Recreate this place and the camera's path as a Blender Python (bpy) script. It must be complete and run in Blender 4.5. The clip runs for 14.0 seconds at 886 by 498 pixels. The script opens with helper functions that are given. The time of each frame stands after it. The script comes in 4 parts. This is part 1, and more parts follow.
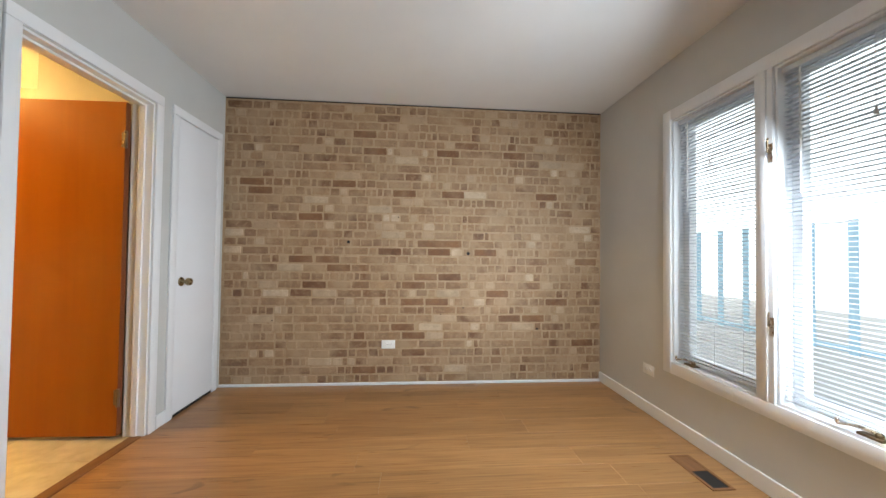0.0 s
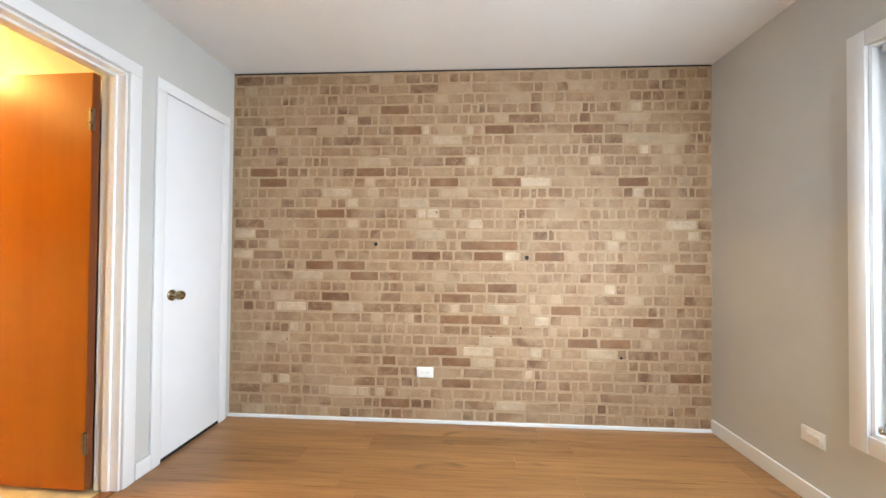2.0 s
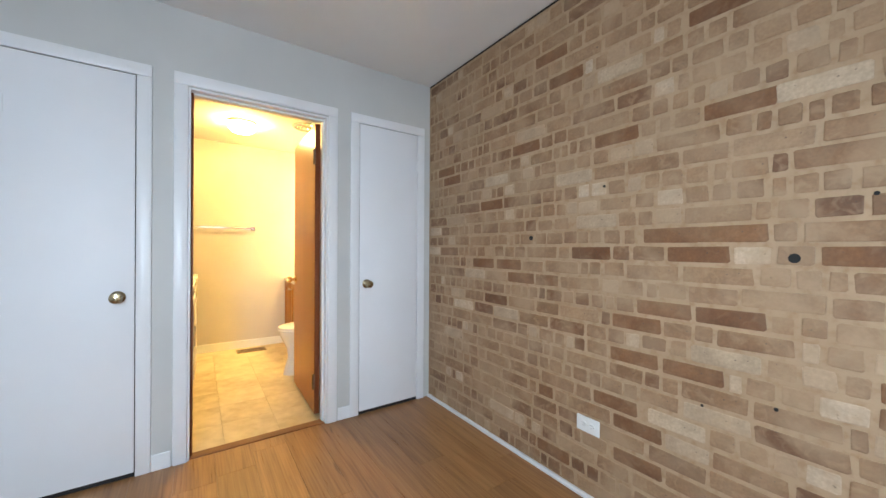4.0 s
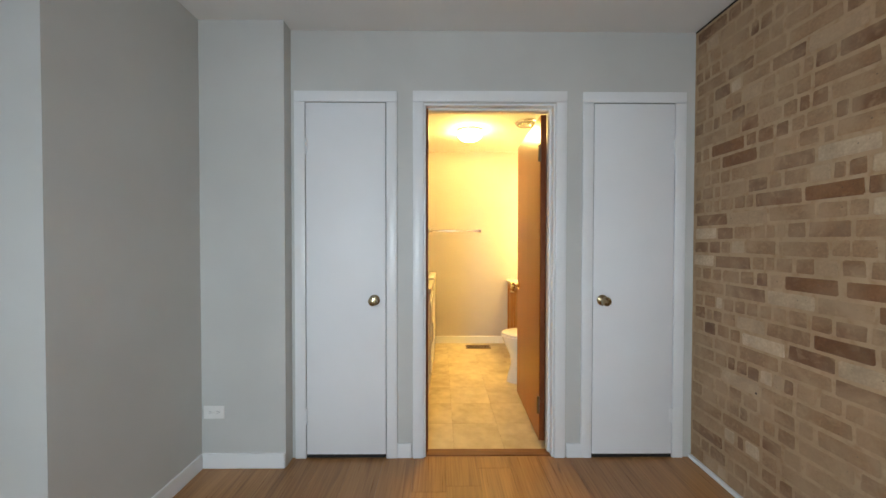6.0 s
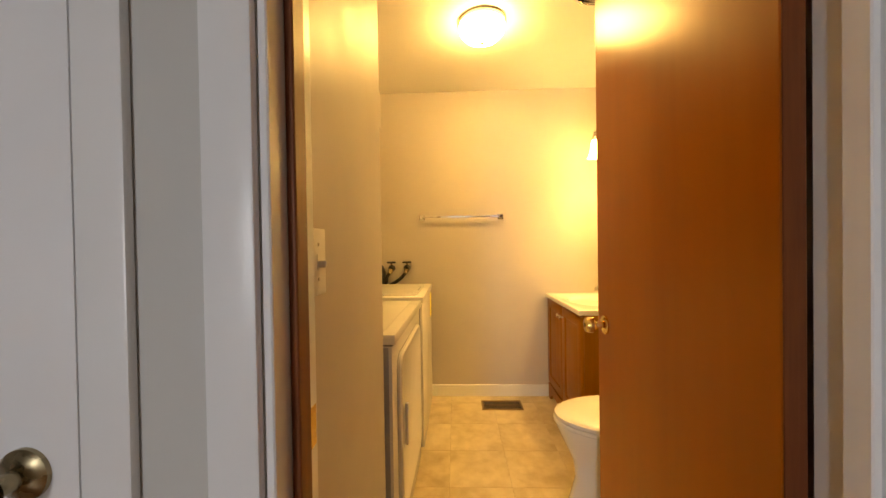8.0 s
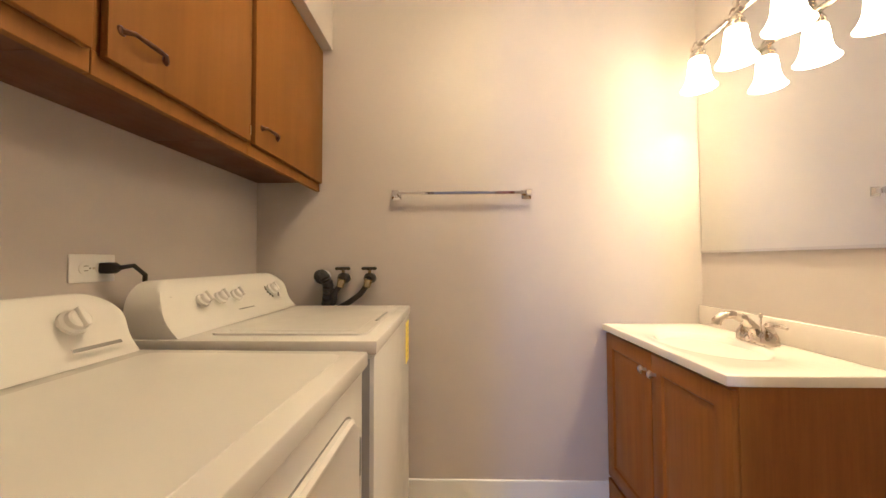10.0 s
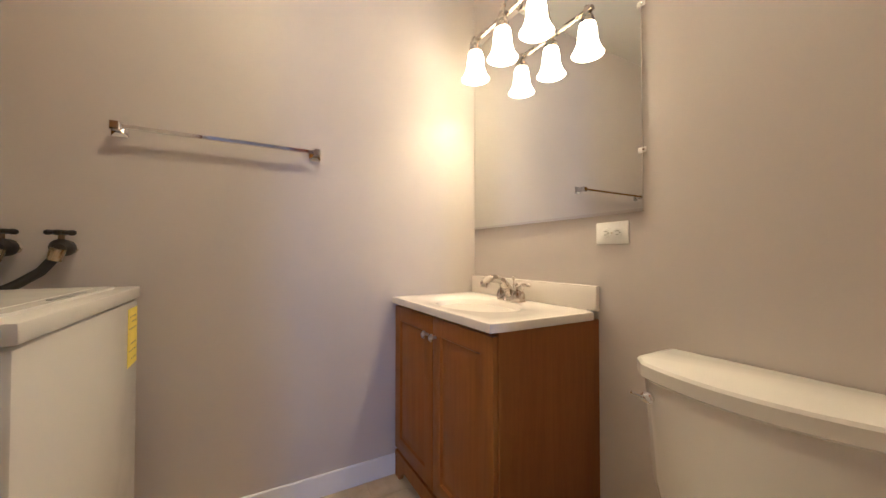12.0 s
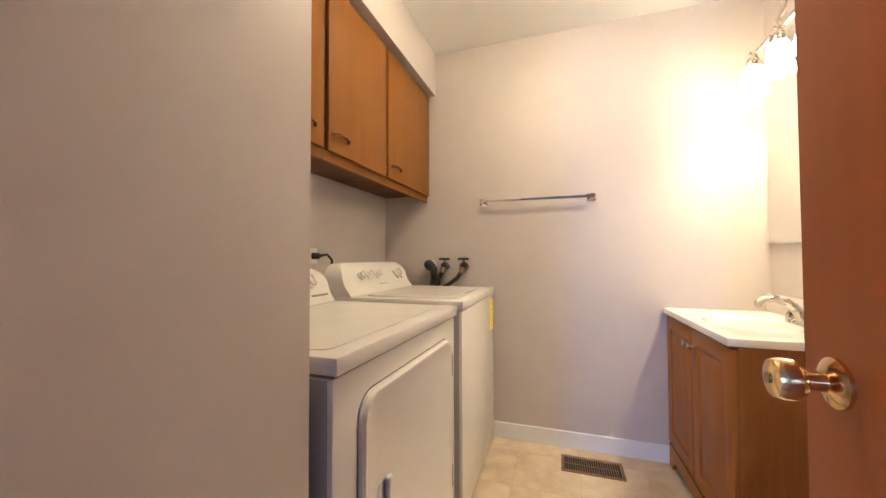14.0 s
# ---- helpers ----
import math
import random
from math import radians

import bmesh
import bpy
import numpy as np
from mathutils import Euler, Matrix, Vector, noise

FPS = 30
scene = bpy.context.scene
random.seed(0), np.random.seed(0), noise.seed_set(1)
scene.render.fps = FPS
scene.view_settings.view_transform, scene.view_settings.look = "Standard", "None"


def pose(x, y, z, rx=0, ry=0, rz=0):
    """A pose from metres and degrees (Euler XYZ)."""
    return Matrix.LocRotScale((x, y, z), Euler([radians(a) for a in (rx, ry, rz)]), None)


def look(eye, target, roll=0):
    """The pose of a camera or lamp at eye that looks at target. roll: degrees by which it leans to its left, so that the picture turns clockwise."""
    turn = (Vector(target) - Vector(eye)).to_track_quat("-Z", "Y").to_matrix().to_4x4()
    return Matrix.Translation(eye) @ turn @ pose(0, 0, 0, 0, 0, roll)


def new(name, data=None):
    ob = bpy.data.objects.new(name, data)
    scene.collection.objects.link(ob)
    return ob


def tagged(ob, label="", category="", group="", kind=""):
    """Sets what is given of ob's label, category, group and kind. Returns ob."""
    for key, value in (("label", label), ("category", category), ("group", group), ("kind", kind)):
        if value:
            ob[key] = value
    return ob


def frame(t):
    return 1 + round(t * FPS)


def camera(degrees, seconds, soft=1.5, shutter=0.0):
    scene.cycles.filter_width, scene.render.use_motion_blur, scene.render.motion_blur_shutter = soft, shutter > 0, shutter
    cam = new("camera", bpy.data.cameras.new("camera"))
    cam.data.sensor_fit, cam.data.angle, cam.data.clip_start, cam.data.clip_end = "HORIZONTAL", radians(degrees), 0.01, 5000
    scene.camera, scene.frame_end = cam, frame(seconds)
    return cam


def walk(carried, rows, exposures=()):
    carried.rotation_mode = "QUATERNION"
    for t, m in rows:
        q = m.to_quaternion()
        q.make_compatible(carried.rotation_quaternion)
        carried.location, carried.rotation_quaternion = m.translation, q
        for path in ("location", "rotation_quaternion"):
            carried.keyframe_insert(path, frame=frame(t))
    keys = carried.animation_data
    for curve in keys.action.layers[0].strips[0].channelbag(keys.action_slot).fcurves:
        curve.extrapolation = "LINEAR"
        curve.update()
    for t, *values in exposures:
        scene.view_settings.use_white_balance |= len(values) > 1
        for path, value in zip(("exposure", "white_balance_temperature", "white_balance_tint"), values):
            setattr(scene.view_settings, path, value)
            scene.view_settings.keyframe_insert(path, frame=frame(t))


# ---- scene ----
cam = camera(102.9, 14.0)
PATH = [
    (0, (1.619, -3.108, 1.11), (1.777, -1.115, 1.153), 0.7),
    (0.5, (1.599, -3.198, 1.157), (1.608, -1.198, 1.202), 1.1),
    (1, (1.587, -3.1, 1.186), (1.48, -1.104, 1.222), 1.1),
    (1.5, (1.598, -2.785, 1.203), (1.487, -0.788, 1.221), 1.0),
    (2, (1.651, -2.442, 1.161), (1.541, -0.445, 1.189), 0.5),
    (2.5, (1.757, -2.062, 1.16), (1.634, -0.065, 1.182), 1.0),
    (3, (1.916, -1.696, 1.139), (1.461, 0.251, 1.153), 0.6),
    (3.5, (2.13, -1.485, 1.128), (1.112, 0.237, 1.136), 0.5),
    (3.8, (2.286, -1.51, 1.168), (0.878, -0.09, 1.149), 0.9),
    (4, (2.367, -1.506, 1.163), (0.723, -0.368, 1.163), 0.3),
    (4.2, (2.468, -1.548, 1.181), (0.648, -0.719, 1.192), 0.5),
    (6.3, (1.805, -1.438, 1.24), (-0.195, -1.462, 1.213), 0.1),
    (6.5, (1.628, -1.425, 1.227), (-0.371, -1.477, 1.202), 0.1),
    (7, (1.183, -1.386, 1.228), (-0.816, -1.452, 1.196), 0.0),
    (7.5, (0.784, -1.358, 1.21), (-1.214, -1.432, 1.181), -0.6),
    (8, (0.405, -1.328, 1.175), (-1.594, -1.399, 1.154), -0.9),
    (8.2, (0.271, -1.299, 1.174), (-1.727, -1.379, 1.155), -0.7),
    (10.3, (-0.796, -1.327, 1.08), (-2.794, -1.376, 1.148), -0.2),
    (10.5, (-0.854, -1.303, 1.099), (-2.853, -1.351, 1.124), -0.4),
    (11, (-0.944, -1.23, 1.063), (-2.886, -0.752, 1.096), -0.9),
    (11.5, (-0.864, -1.272, 1.003), (-2.576, -0.24, 1.048), 0.1),
    (12, (-0.822, -1.229, 0.983), (-2.564, -0.247, 1.018), 0.0),
    (12.5, (-0.827, -1.218, 1.011), (-2.584, -0.263, 1.039), -0.1),
    (13, (-0.632, -1.086, 1.091), (-2.619, -1.307, 1.153), -0.1),
    (13.5, (-0.465, -1.121, 1.105), (-2.409, -1.586, 1.153), -0.3),
    (14, (-0.225, -1.154, 1.056), (-2.125, -1.778, 1.107), -0.2),
]
EXPOSURES = [  # seconds, stops, kelvin, tint
    (0.0, 0.55, 6600, 10),
    (0.5, 0.45, 6600, 10),
    (1.0, 0.85, 6500, 10),
    (2.0, 1.25, 6500, 10),
    (2.5, 1.5, 6000, 10),
    (3.0, 1.75, 6000, 10),
    (3.5, 1.4, 6000, 9),
    (4.0, 0.5, 6000, 9),
    (6.5, 0.0, 6500, 7),
    (7.5, -0.4, 6900, 11),
    (8.2, -0.55, 7700, 21),
    (10.3, -0.62, 4150, 30),
    (11.0, -0.65, 4150, 30),
    (11.5, -1.05, 4150, 30),
    (12.5, -1.12, 4150, 30),
    (13.2, -0.52, 4150, 30),
    (14.0, -0.42, 4150, 30),
]
walk(cam, [(t, look(eye, target, roll)) for t, eye, target, roll in PATH], EXPOSURES)

# ---- light ----
world = bpy.data.worlds.new("sky")
scene.world = world
world.use_nodes = True
wn = world.node_tree.nodes
sky = wn.new("ShaderNodeTexSky")
sky.sky_type, sky.sun_disc = "NISHITA", False
sky.sun_elevation, sky.sun_rotation = radians(48), radians(250)
sky.air_density, sky.dust_density = 1.0, 4.0
wn["Background"].inputs["Strength"].default_value = 0.15
world.node_tree.links.new(sky.outputs["Color"], wn["Background"].inputs["Color"])

sun = new("sun", bpy.data.lights.new("sun", "SUN"))
sun.data.energy, sun.data.angle, sun.data.color = 2.5, radians(0.5), (1.0, 0.95, 0.87)
sun.matrix_world = look((-20, -7.3, 23.6), (0, 0, 0))


SKY_GLOW = 0.8

# daylight of the window, in its opening
day = new("window_daylight", bpy.data.lights.new("window_daylight", "AREA"))
day.data.shape, day.data.size, day.data.size_y = "RECTANGLE", 0.30, 1.45
day.data.energy, day.data.color = 62, (0.77, 0.89, 1.0)
day.matrix_world = look((3.31 + 0.004, -2.165, 1.24), (3.31 - 1.0, -1.62, 0.62))

# ---- shapes ----


def bm_boxes(rows, bevel=0.0, seg=1):
    bm = bmesh.new()
    for x0, x1, y0, y1, z0, z1 in rows:
        v = bmesh.ops.create_cube(bm, size=1.0)["verts"]
        for p in v:
            p.co = Vector(((x0 + x1) / 2 + p.co.x * (x1 - x0), (y0 + y1) / 2 + p.co.y * (y1 - y0), (z0 + z1) / 2 + p.co.z * (z1 - z0)))
    if bevel:
        bmesh.ops.bevel(bm, geom=bm.edges[:], offset=bevel, segments=seg, affect="EDGES", profile=0.5)
    return bm


def bm_box(x0, x1, y0, y1, z0, z1, bevel=0.0, seg=1):
    return bm_boxes([(x0, x1, y0, y1, z0, z1)], bevel, seg)


def bm_tube(points, radius, seg=10, bm=None):
    """A round bar along points; radius a number or one for each point."""
    bm = bm or bmesh.new()
    pts = [Vector(p) for p in points]
    rs = radius if isinstance(radius, (list, tuple)) else [radius] * len(pts)
    rings, side = [], None
    for i, p in enumerate(pts):
        d = (pts[min(i + 1, len(pts) - 1)] - pts[max(i - 1, 0)]).normalized()
        if side is None:
            side = d.orthogonal().normalized()
        side = (side - d * side.dot(d)).normalized()
        up = d.cross(side)
        rings.append([bm.verts.new(p + (side * math.cos(a) + up * math.sin(a)) * rs[i]) for a in [k * math.tau / seg for k in range(seg)]])
    for a, b in zip(rings, rings[1:]):
        for k in range(seg):
            bm.faces.new((a[k], a[(k + 1) % seg], b[(k + 1) % seg], b[k]))
    bm.faces.new(rings[0][::-1])
    bm.faces.new(rings[-1])
    return bm


def bm_loft(rings, cap=True):
    """Skin between rings of equal count."""
    bm = bmesh.new()
    vs = [[bm.verts.new(p) for p in r] for r in rings]
    n = len(vs[0])
    for a, b in zip(vs, vs[1:]):
        for k in range(n):
            bm.faces.new((a[k], a[(k + 1) % n], b[(k + 1) % n], b[k]))
    if cap:
        bm.faces.new(vs[0][::-1])
        bm.faces.new(vs[-1])
    return bm


def bm_lathe(profile, seg=24, axis="z", cap=True):
    turn = {"z": lambda r, h, a: (r * math.cos(a), r * math.sin(a), h), "x": lambda r, h, a: (h, r * math.cos(a), r * math.sin(a)),
            "y": lambda r, h, a: (r * math.sin(a), h, r * math.cos(a))}[axis]
    return bm_loft([[turn(max(r, 0.0004), h, k * math.tau / seg) for k in range(seg)] for r, h in profile], cap)


def bm_prism(outline, x0, x1):
    """An outline of (y, z) drawn out from x0 to x1."""
    return bm_loft([[(x, y, z) for y, z in outline] for x in (x0, x1)])


def bm_slab(outline, z0, z1):
    """An outline of (x, y) drawn up from z0 to z1."""
    return bm_loft([[(x, y, z) for x, y in outline] for z in (z0, z1)])


def rounded(x0, x1, y0, y1, r, n=4):
    out = []
    for cx, cy, a0 in ((x1 - r, y1 - r, 0), (x0 + r, y1 - r, 90), (x0 + r, y0 + r, 180), (x1 - r, y0 + r, 270)):
        out += [(cx + r * math.cos(radians(a0 + 90 * k / n)), cy + r * math.sin(radians(a0 + 90 * k / n))) for k in range(n + 1)]
    return out


def part(name, bm, material, parent=None, label="", smooth=True):
    bmesh.ops.recalc_face_normals(bm, faces=bm.faces[:])
    me = bpy.data.meshes.new(name)
    bm.to_mesh(me)
    bm.free()
    me.materials.append(material)
    if smooth:
        me.shade_smooth()
        me.set_sharp_from_angle(angle=radians(35))
    ob = new(name, me)
    ob.parent = parent
    return tagged(ob, label)


def thing(name, label, category, m=None, group=""):
    ob = new(name)
    ob.empty_display_size = 0.1
    if m:
        ob.matrix_world = m
    return tagged(ob, label, category, group)


def structure(name, bm, material, label=""):
    return tagged(part(name, bm, material, smooth=False), label, kind="structure")


# ---- materials ----


class Nodes:
    def __init__(self, name):
        self.mat = bpy.data.materials.new(name)
        self.mat.use_nodes = True
        self.tree = self.mat.node_tree
        self.out = self.tree.nodes["Principled BSDF"]
        self.coord = self.tree.nodes.new("ShaderNodeTexCoord").outputs["Object"]

    def add(self, kind, **values):
        n = self.tree.nodes.new(kind)
        for k, v in values.items():
            n.inputs[k.replace("_", " ")].default_value = v
        return n

    def link(self, a, b):
        self.tree.links.new(a, b)

    def place(self, scale=(1, 1, 1), shift=False):
        m = self.add("ShaderNodeMapping", Scale=scale)
        self.link(self.coord, m.inputs["Vector"])
        if shift:
            info = self.add("ShaderNodeObjectInfo")
            mul = self.tree.nodes.new("ShaderNodeMath")
            mul.operation = "MULTIPLY"
            mul.inputs[1].default_value = 37.0
            self.link(info.outputs["Random"], mul.inputs[0])
            com = self.add("ShaderNodeCombineXYZ")
            for k in "XYZ":
                self.link(mul.outputs[0], com.inputs[k])
            self.link(com.outputs[0], m.inputs["Location"])
        return m.outputs["Vector"]

    def noise(self, scale, detail=4, stretch=(1, 1, 1), shift=False, distortion=0.0):
        n = self.add("ShaderNodeTexNoise", Scale=scale, Detail=detail, Distortion=distortion)
        self.link(self.place(stretch, shift), n.inputs["Vector"])
        return n.outputs["Fac"]

    def ramp(self, fac, stops):
        r = self.tree.nodes.new("ShaderNodeValToRGB").color_ramp
        node = self.tree.nodes[-1]
        while len(r.elements) < len(stops):
            r.elements.new(0.5)
        for e, (p, c) in zip(r.elements, stops):
            e.position, e.color = p, (*c, 1)
        self.link(fac, node.inputs["Fac"])
        return node.outputs["Color"]

    def mix(self, a, b, fac, how="MIX"):
        n = self.tree.nodes.new("ShaderNodeMix")
        n.data_type, n.blend_type = "RGBA", how
        for value, socket in ((fac, n.inputs[0]), (a, n.inputs[6]), (b, n.inputs[7])):
            if isinstance(value, (int, float)):
                socket.default_value = value
            elif isinstance(value, tuple):
                socket.default_value = (*value, 1)
            else:
                self.link(value, socket)
        return n.outputs[2]

    def bump(self, fac, strength, distance=0.002, below=None):
        b = self.add("ShaderNodeBump", Strength=strength, Distance=distance)
        self.link(fac, b.inputs["Height"])
        if below:
            self.link(below, b.inputs["Normal"])
        return b.outputs["Normal"]

    def finish(self, color, rough, metal=0.0, normal=None, **values):
        for value, socket in ((color, "Base Color"), (rough, "Roughness")):
            if isinstance(value, tuple):
                self.out.inputs[socket].default_value = (*value, 1)
            elif isinstance(value, (int, float)):
                self.out.inputs[socket].default_value = value
            else:
                self.link(value, self.out.inputs[socket])
        self.out.inputs["Metallic"].default_value = metal
        if normal:
            self.link(normal, self.out.inputs["Normal"])
        for k, v in values.items():
            self.out.inputs[k.replace("_", " ")].default_value = v
        return self.mat


def tint(c, k):
    return tuple(min(1, v * k) for v in c)


def paint(name, c, rough=0.5, vary=0.05, grain=0.12, scale=260):
    n = Nodes(name)
    big = n.ramp(n.noise(1.7, 5), [(0.3, tint(c, 1 - vary)), (0.7, tint(c, 1 + vary))])
    fine = n.noise(scale, 3)
    r = n.ramp(n.noise(9, 4), [(0.3, (rough * 0.88,) * 3), (0.7, (rough * 1.1,) * 3)])
    return n.finish(big, r, normal=n.bump(fine, grain, 0.001))


def wood(name, dark, light, rough=0.35, along="z", scale=1.0, shift=False, vary=0.0, soft=0.35, spec=0.25):
    n = Nodes(name)
    st = {"x": (0.5, 9, 9), "y": (9, 0.5, 9), "z": (9, 9, 0.5)}[along]
    st = tuple(v * scale for v in st)
    grain = n.noise(3.0, 8, st, shift, 0.6)
    fine = n.noise(14.0, 6, st, shift)
    mid = tuple((a + b) / 2 for a, b in zip(dark, light))
    c = n.mix(n.ramp(grain, [(0.25, dark), (0.5, mid), (0.75, light)]), n.ramp(fine, [(0.35, tint(dark, 0.85)), (0.65, tint(light, 1.08))]), soft)
    if vary:
        info = n.add("ShaderNodeObjectInfo")
        c = n.mix(c, n.ramp(info.outputs["Random"], [(0, (1 - vary,) * 3), (1, (1 + vary * 0.3,) * 3)]), 1.0, "MULTIPLY")
    k = min(0.25, soft * 0.6)
    r = n.ramp(n.noise(6.0, 4), [(0.3, (rough * (1 - k),) * 3), (0.7, (rough * (1 + k),) * 3)])
    return n.finish(c, r, normal=n.bump(n.noise(4.0, 3), 0.05, 0.002) if soft < 0.3 else n.bump(fine, 0.025, 0.0006), Specular_IOR_Level=spec)


def metal(name, c, rough=0.18, scale=40):
    n = Nodes(name)
    r = n.ramp(n.noise(scale, 4), [(0.35, (rough * 0.6,) * 3), (0.7, (rough * 1.5,) * 3)])
    return n.finish(c, r, 1.0, n.bump(n.noise(scale * 3, 2), 0.03, 0.0005))


def plain(name, c, rough=0.5, vary=0.06):
    n = Nodes(name)
    return n.finish(n.ramp(n.noise(14, 4), [(0.3, tint(c, 1 - vary)), (0.7, tint(c, 1 + vary))]), rough, normal=n.bump(n.noise(180, 2), 0.05, 0.0006))


wall_paint = paint("grey_wall_paint", (0.56, 0.56, 0.54), 0.55)
bath_paint = paint("warm_grey_wall_paint", (0.54, 0.50, 0.47), 0.5)
ceiling_paint = paint("ceiling_paint", (0.78, 0.78, 0.77), 0.8, 0.03, 0.25, 120)
white_paint = paint("white_gloss_paint", (0.80, 0.81, 0.82), 0.32, 0.03, 0.06, 150)
white_door_paint = paint("white_door_paint", (0.80, 0.81, 0.83), 0.52, 0.03, 0.08, 90)
edge_wood = wood("dark_stained_edge_wood", (0.13, 0.035, 0.012), (0.20, 0.06, 0.018), 0.4)
cabinet_wood = wood("honey_stained_wood", (0.182, 0.076, 0.0008), (0.220, 0.095, 0.001), 0.45, "z", 0.7, soft=0.14, spec=0.12)
# darker copy of the honey wood, the recessed underside's shade painted in
cabinet_shaded = wood("honey_wood_shaded", (0.085, 0.030, 0.005), (0.12, 0.045, 0.008), 0.5, "x")
vanity_wood = wood("walnut_laminate", (0.235, 0.088, 0.003), (0.305, 0.120, 0.006), 0.42, "z", 0.8, soft=0.25, spec=0.18)
jamb_wood = wood("brown_threshold_wood", (0.16, 0.07, 0.03), (0.26, 0.12, 0.05), 0.4, "y")
n = Nodes("orange_stained_wood")
g = n.noise(2.5, 6, (5, 5, 0.35), False, 0.4)
door_wood = n.finish(n.ramp(g, [(0.25, (0.300, 0.076, 0.003)), (0.75, (0.350, 0.098, 0.005))]), 0.28, Specular_IOR_Level=0.25)
brass = metal("polished_brass", (0.80, 0.58, 0.22), 0.12)
antique = metal("antique_brass", (0.34, 0.27, 0.16), 0.25)
chrome = metal("chrome", (0.75, 0.75, 0.76), 0.07)
nickel = metal("brushed_nickel", (0.60, 0.55, 0.48), 0.28)
pull_bronze = metal("dark_pull_bronze", (0.11, 0.055, 0.025), 0.5)
bronze = metal("dull_bronze", (0.22, 0.16, 0.10), 0.4)
enamel = paint("white_enamel", (0.80, 0.79, 0.75), 0.22, 0.02, 0.03, 60)
# greyer copy of the white enamel, with shade put into the colour
enamel_shaded = paint("shaded_white_enamel", (0.42, 0.43, 0.47), 0.35, 0.05, 0.05)
porcelain = paint("porcelain", (0.82, 0.80, 0.75), 0.08, 0.02, 0.0, 10)
marble_top = paint("cultured_marble", (0.80, 0.76, 0.70), 0.14, 0.04, 0.0, 20)
plastic = plain("white_plastic", (0.80, 0.80, 0.78), 0.35)
black_rubber = plain("black_rubber", (0.018, 0.018, 0.02), 0.5, 0.2)
# near-black that paints the shade of gaps, wells and holes
painted_dark = plain("painted_dark_fill", (0.012, 0.011, 0.01), 0.8, 0.1)
yellow_paper = plain("yellow_paper", (0.92, 0.78, 0.005), 0.6)
grey_ink = plain("grey_print", (0.22, 0.22, 0.22), 0.6)
vent_metal = metal("brown_register_metal", (0.30, 0.21, 0.11), 0.4)
blind_white = plain("white_blind_vinyl", (0.58, 0.61, 0.65), 0.4, 0.02)

n = Nodes("mirror_silver")
mirror_silver = n.finish((0.86, 0.88, 0.87), 0.012, 1.0)
n = Nodes("window_glass")
window_glass = n.finish((0.95, 0.98, 0.97), 0.0, Transmission_Weight=1.0, IOR=1.02)


def glow(name, c, strength):
    n = Nodes(name)
    return n.finish((0.9, 0.88, 0.84), 0.4, Emission_Color=(*c, 1), Emission_Strength=strength)


WARM = (1.0, 0.63, 0.175)
shade_glow = glow("lit_frosted_glass", WARM, 52)
dome_glow = glow("lit_opal_glass", WARM, 150)
bulb_glow = glow("lit_bulb_glass", WARM, 1150)

n = Nodes("oak_vinyl_plank")
g1 = n.noise(2.2, 8, (0.55, 8, 1), True, 0.9)
g2 = n.noise(9.0, 6, (0.35, 14, 1), True)
streak = n.noise(3.1, 7, (0.4, 11, 1), True, 1.4)
kn = n.noise(2.3, 3, (1.1, 3.4, 1), True, 1.2)
c = n.mix(n.ramp(g1, [(0.25, (0.225, 0.105, 0.036)), (0.5, (0.365, 0.186, 0.070)), (0.8, (0.48, 0.272, 0.112))]),
          n.ramp(g2, [(0.35, (0.25, 0.112, 0.037)), (0.65, (0.50, 0.265, 0.105))]), 0.4)
c = n.mix(c, (0.13, 0.055, 0.020), n.ramp(streak, [(0.54, (0, 0, 0)), (0.72, (0.45,) * 3)]))
c = n.mix(c, (0.07, 0.034, 0.016), n.ramp(kn, [(0.66, (0, 0, 0)), (0.77, (0.6,) * 3)]))
rnd = n.add("ShaderNodeObjectInfo").outputs["Random"]
c = n.mix(c, n.ramp(rnd, [(0, (0.84, 0.82, 0.80)), (1, (1.06, 1.04, 1.02))]), 1.0, "MULTIPLY")
plank_mat = n.finish(c, n.ramp(g2, [(0.3, (0.27,) * 3), (0.7, (0.42,) * 3)]), normal=n.bump(g2, 0.06, 0.0006))

n = Nodes("stone_look_vinyl_tile")
b1 = n.noise(3.2, 6, (1, 1, 1), True, 0.6)
b2 = n.noise(14, 6, (1, 1, 1), True)
c = n.mix(n.ramp(b1, [(0.3, (0.37, 0.28, 0.155)), (0.52, (0.57, 0.475, 0.30)), (0.75, (0.68, 0.59, 0.42))]), n.ramp(b2, [(0.35, (0.41, 0.315, 0.18)), (0.65, (0.68, 0.585, 0.41))]), 0.4)
tile_mat = n.finish(c, n.ramp(b2, [(0.3, (0.34,) * 3), (0.7, (0.48,) * 3)]), normal=n.bump(b2, 0.08, 0.001))


COMMON = [(0.0, (0.155, 0.073, 0.033)), (0.14, (0.195, 0.095, 0.042)), (0.32, (0.245, 0.133, 0.063)), (0.58, (0.295, 0.174, 0.089)), (0.88, (0.355, 0.226, 0.126)), (0.95, (0.48, 0.36, 0.24)), (1.0, (0.58, 0.46, 0.33))]
DARK = [(0.0, (0.150, 0.062, 0.022)), (1.0, (0.235, 0.112, 0.045))]
PALE = [(0.0, (0.43, 0.32, 0.21)), (1.0, (0.54, 0.42, 0.29))]


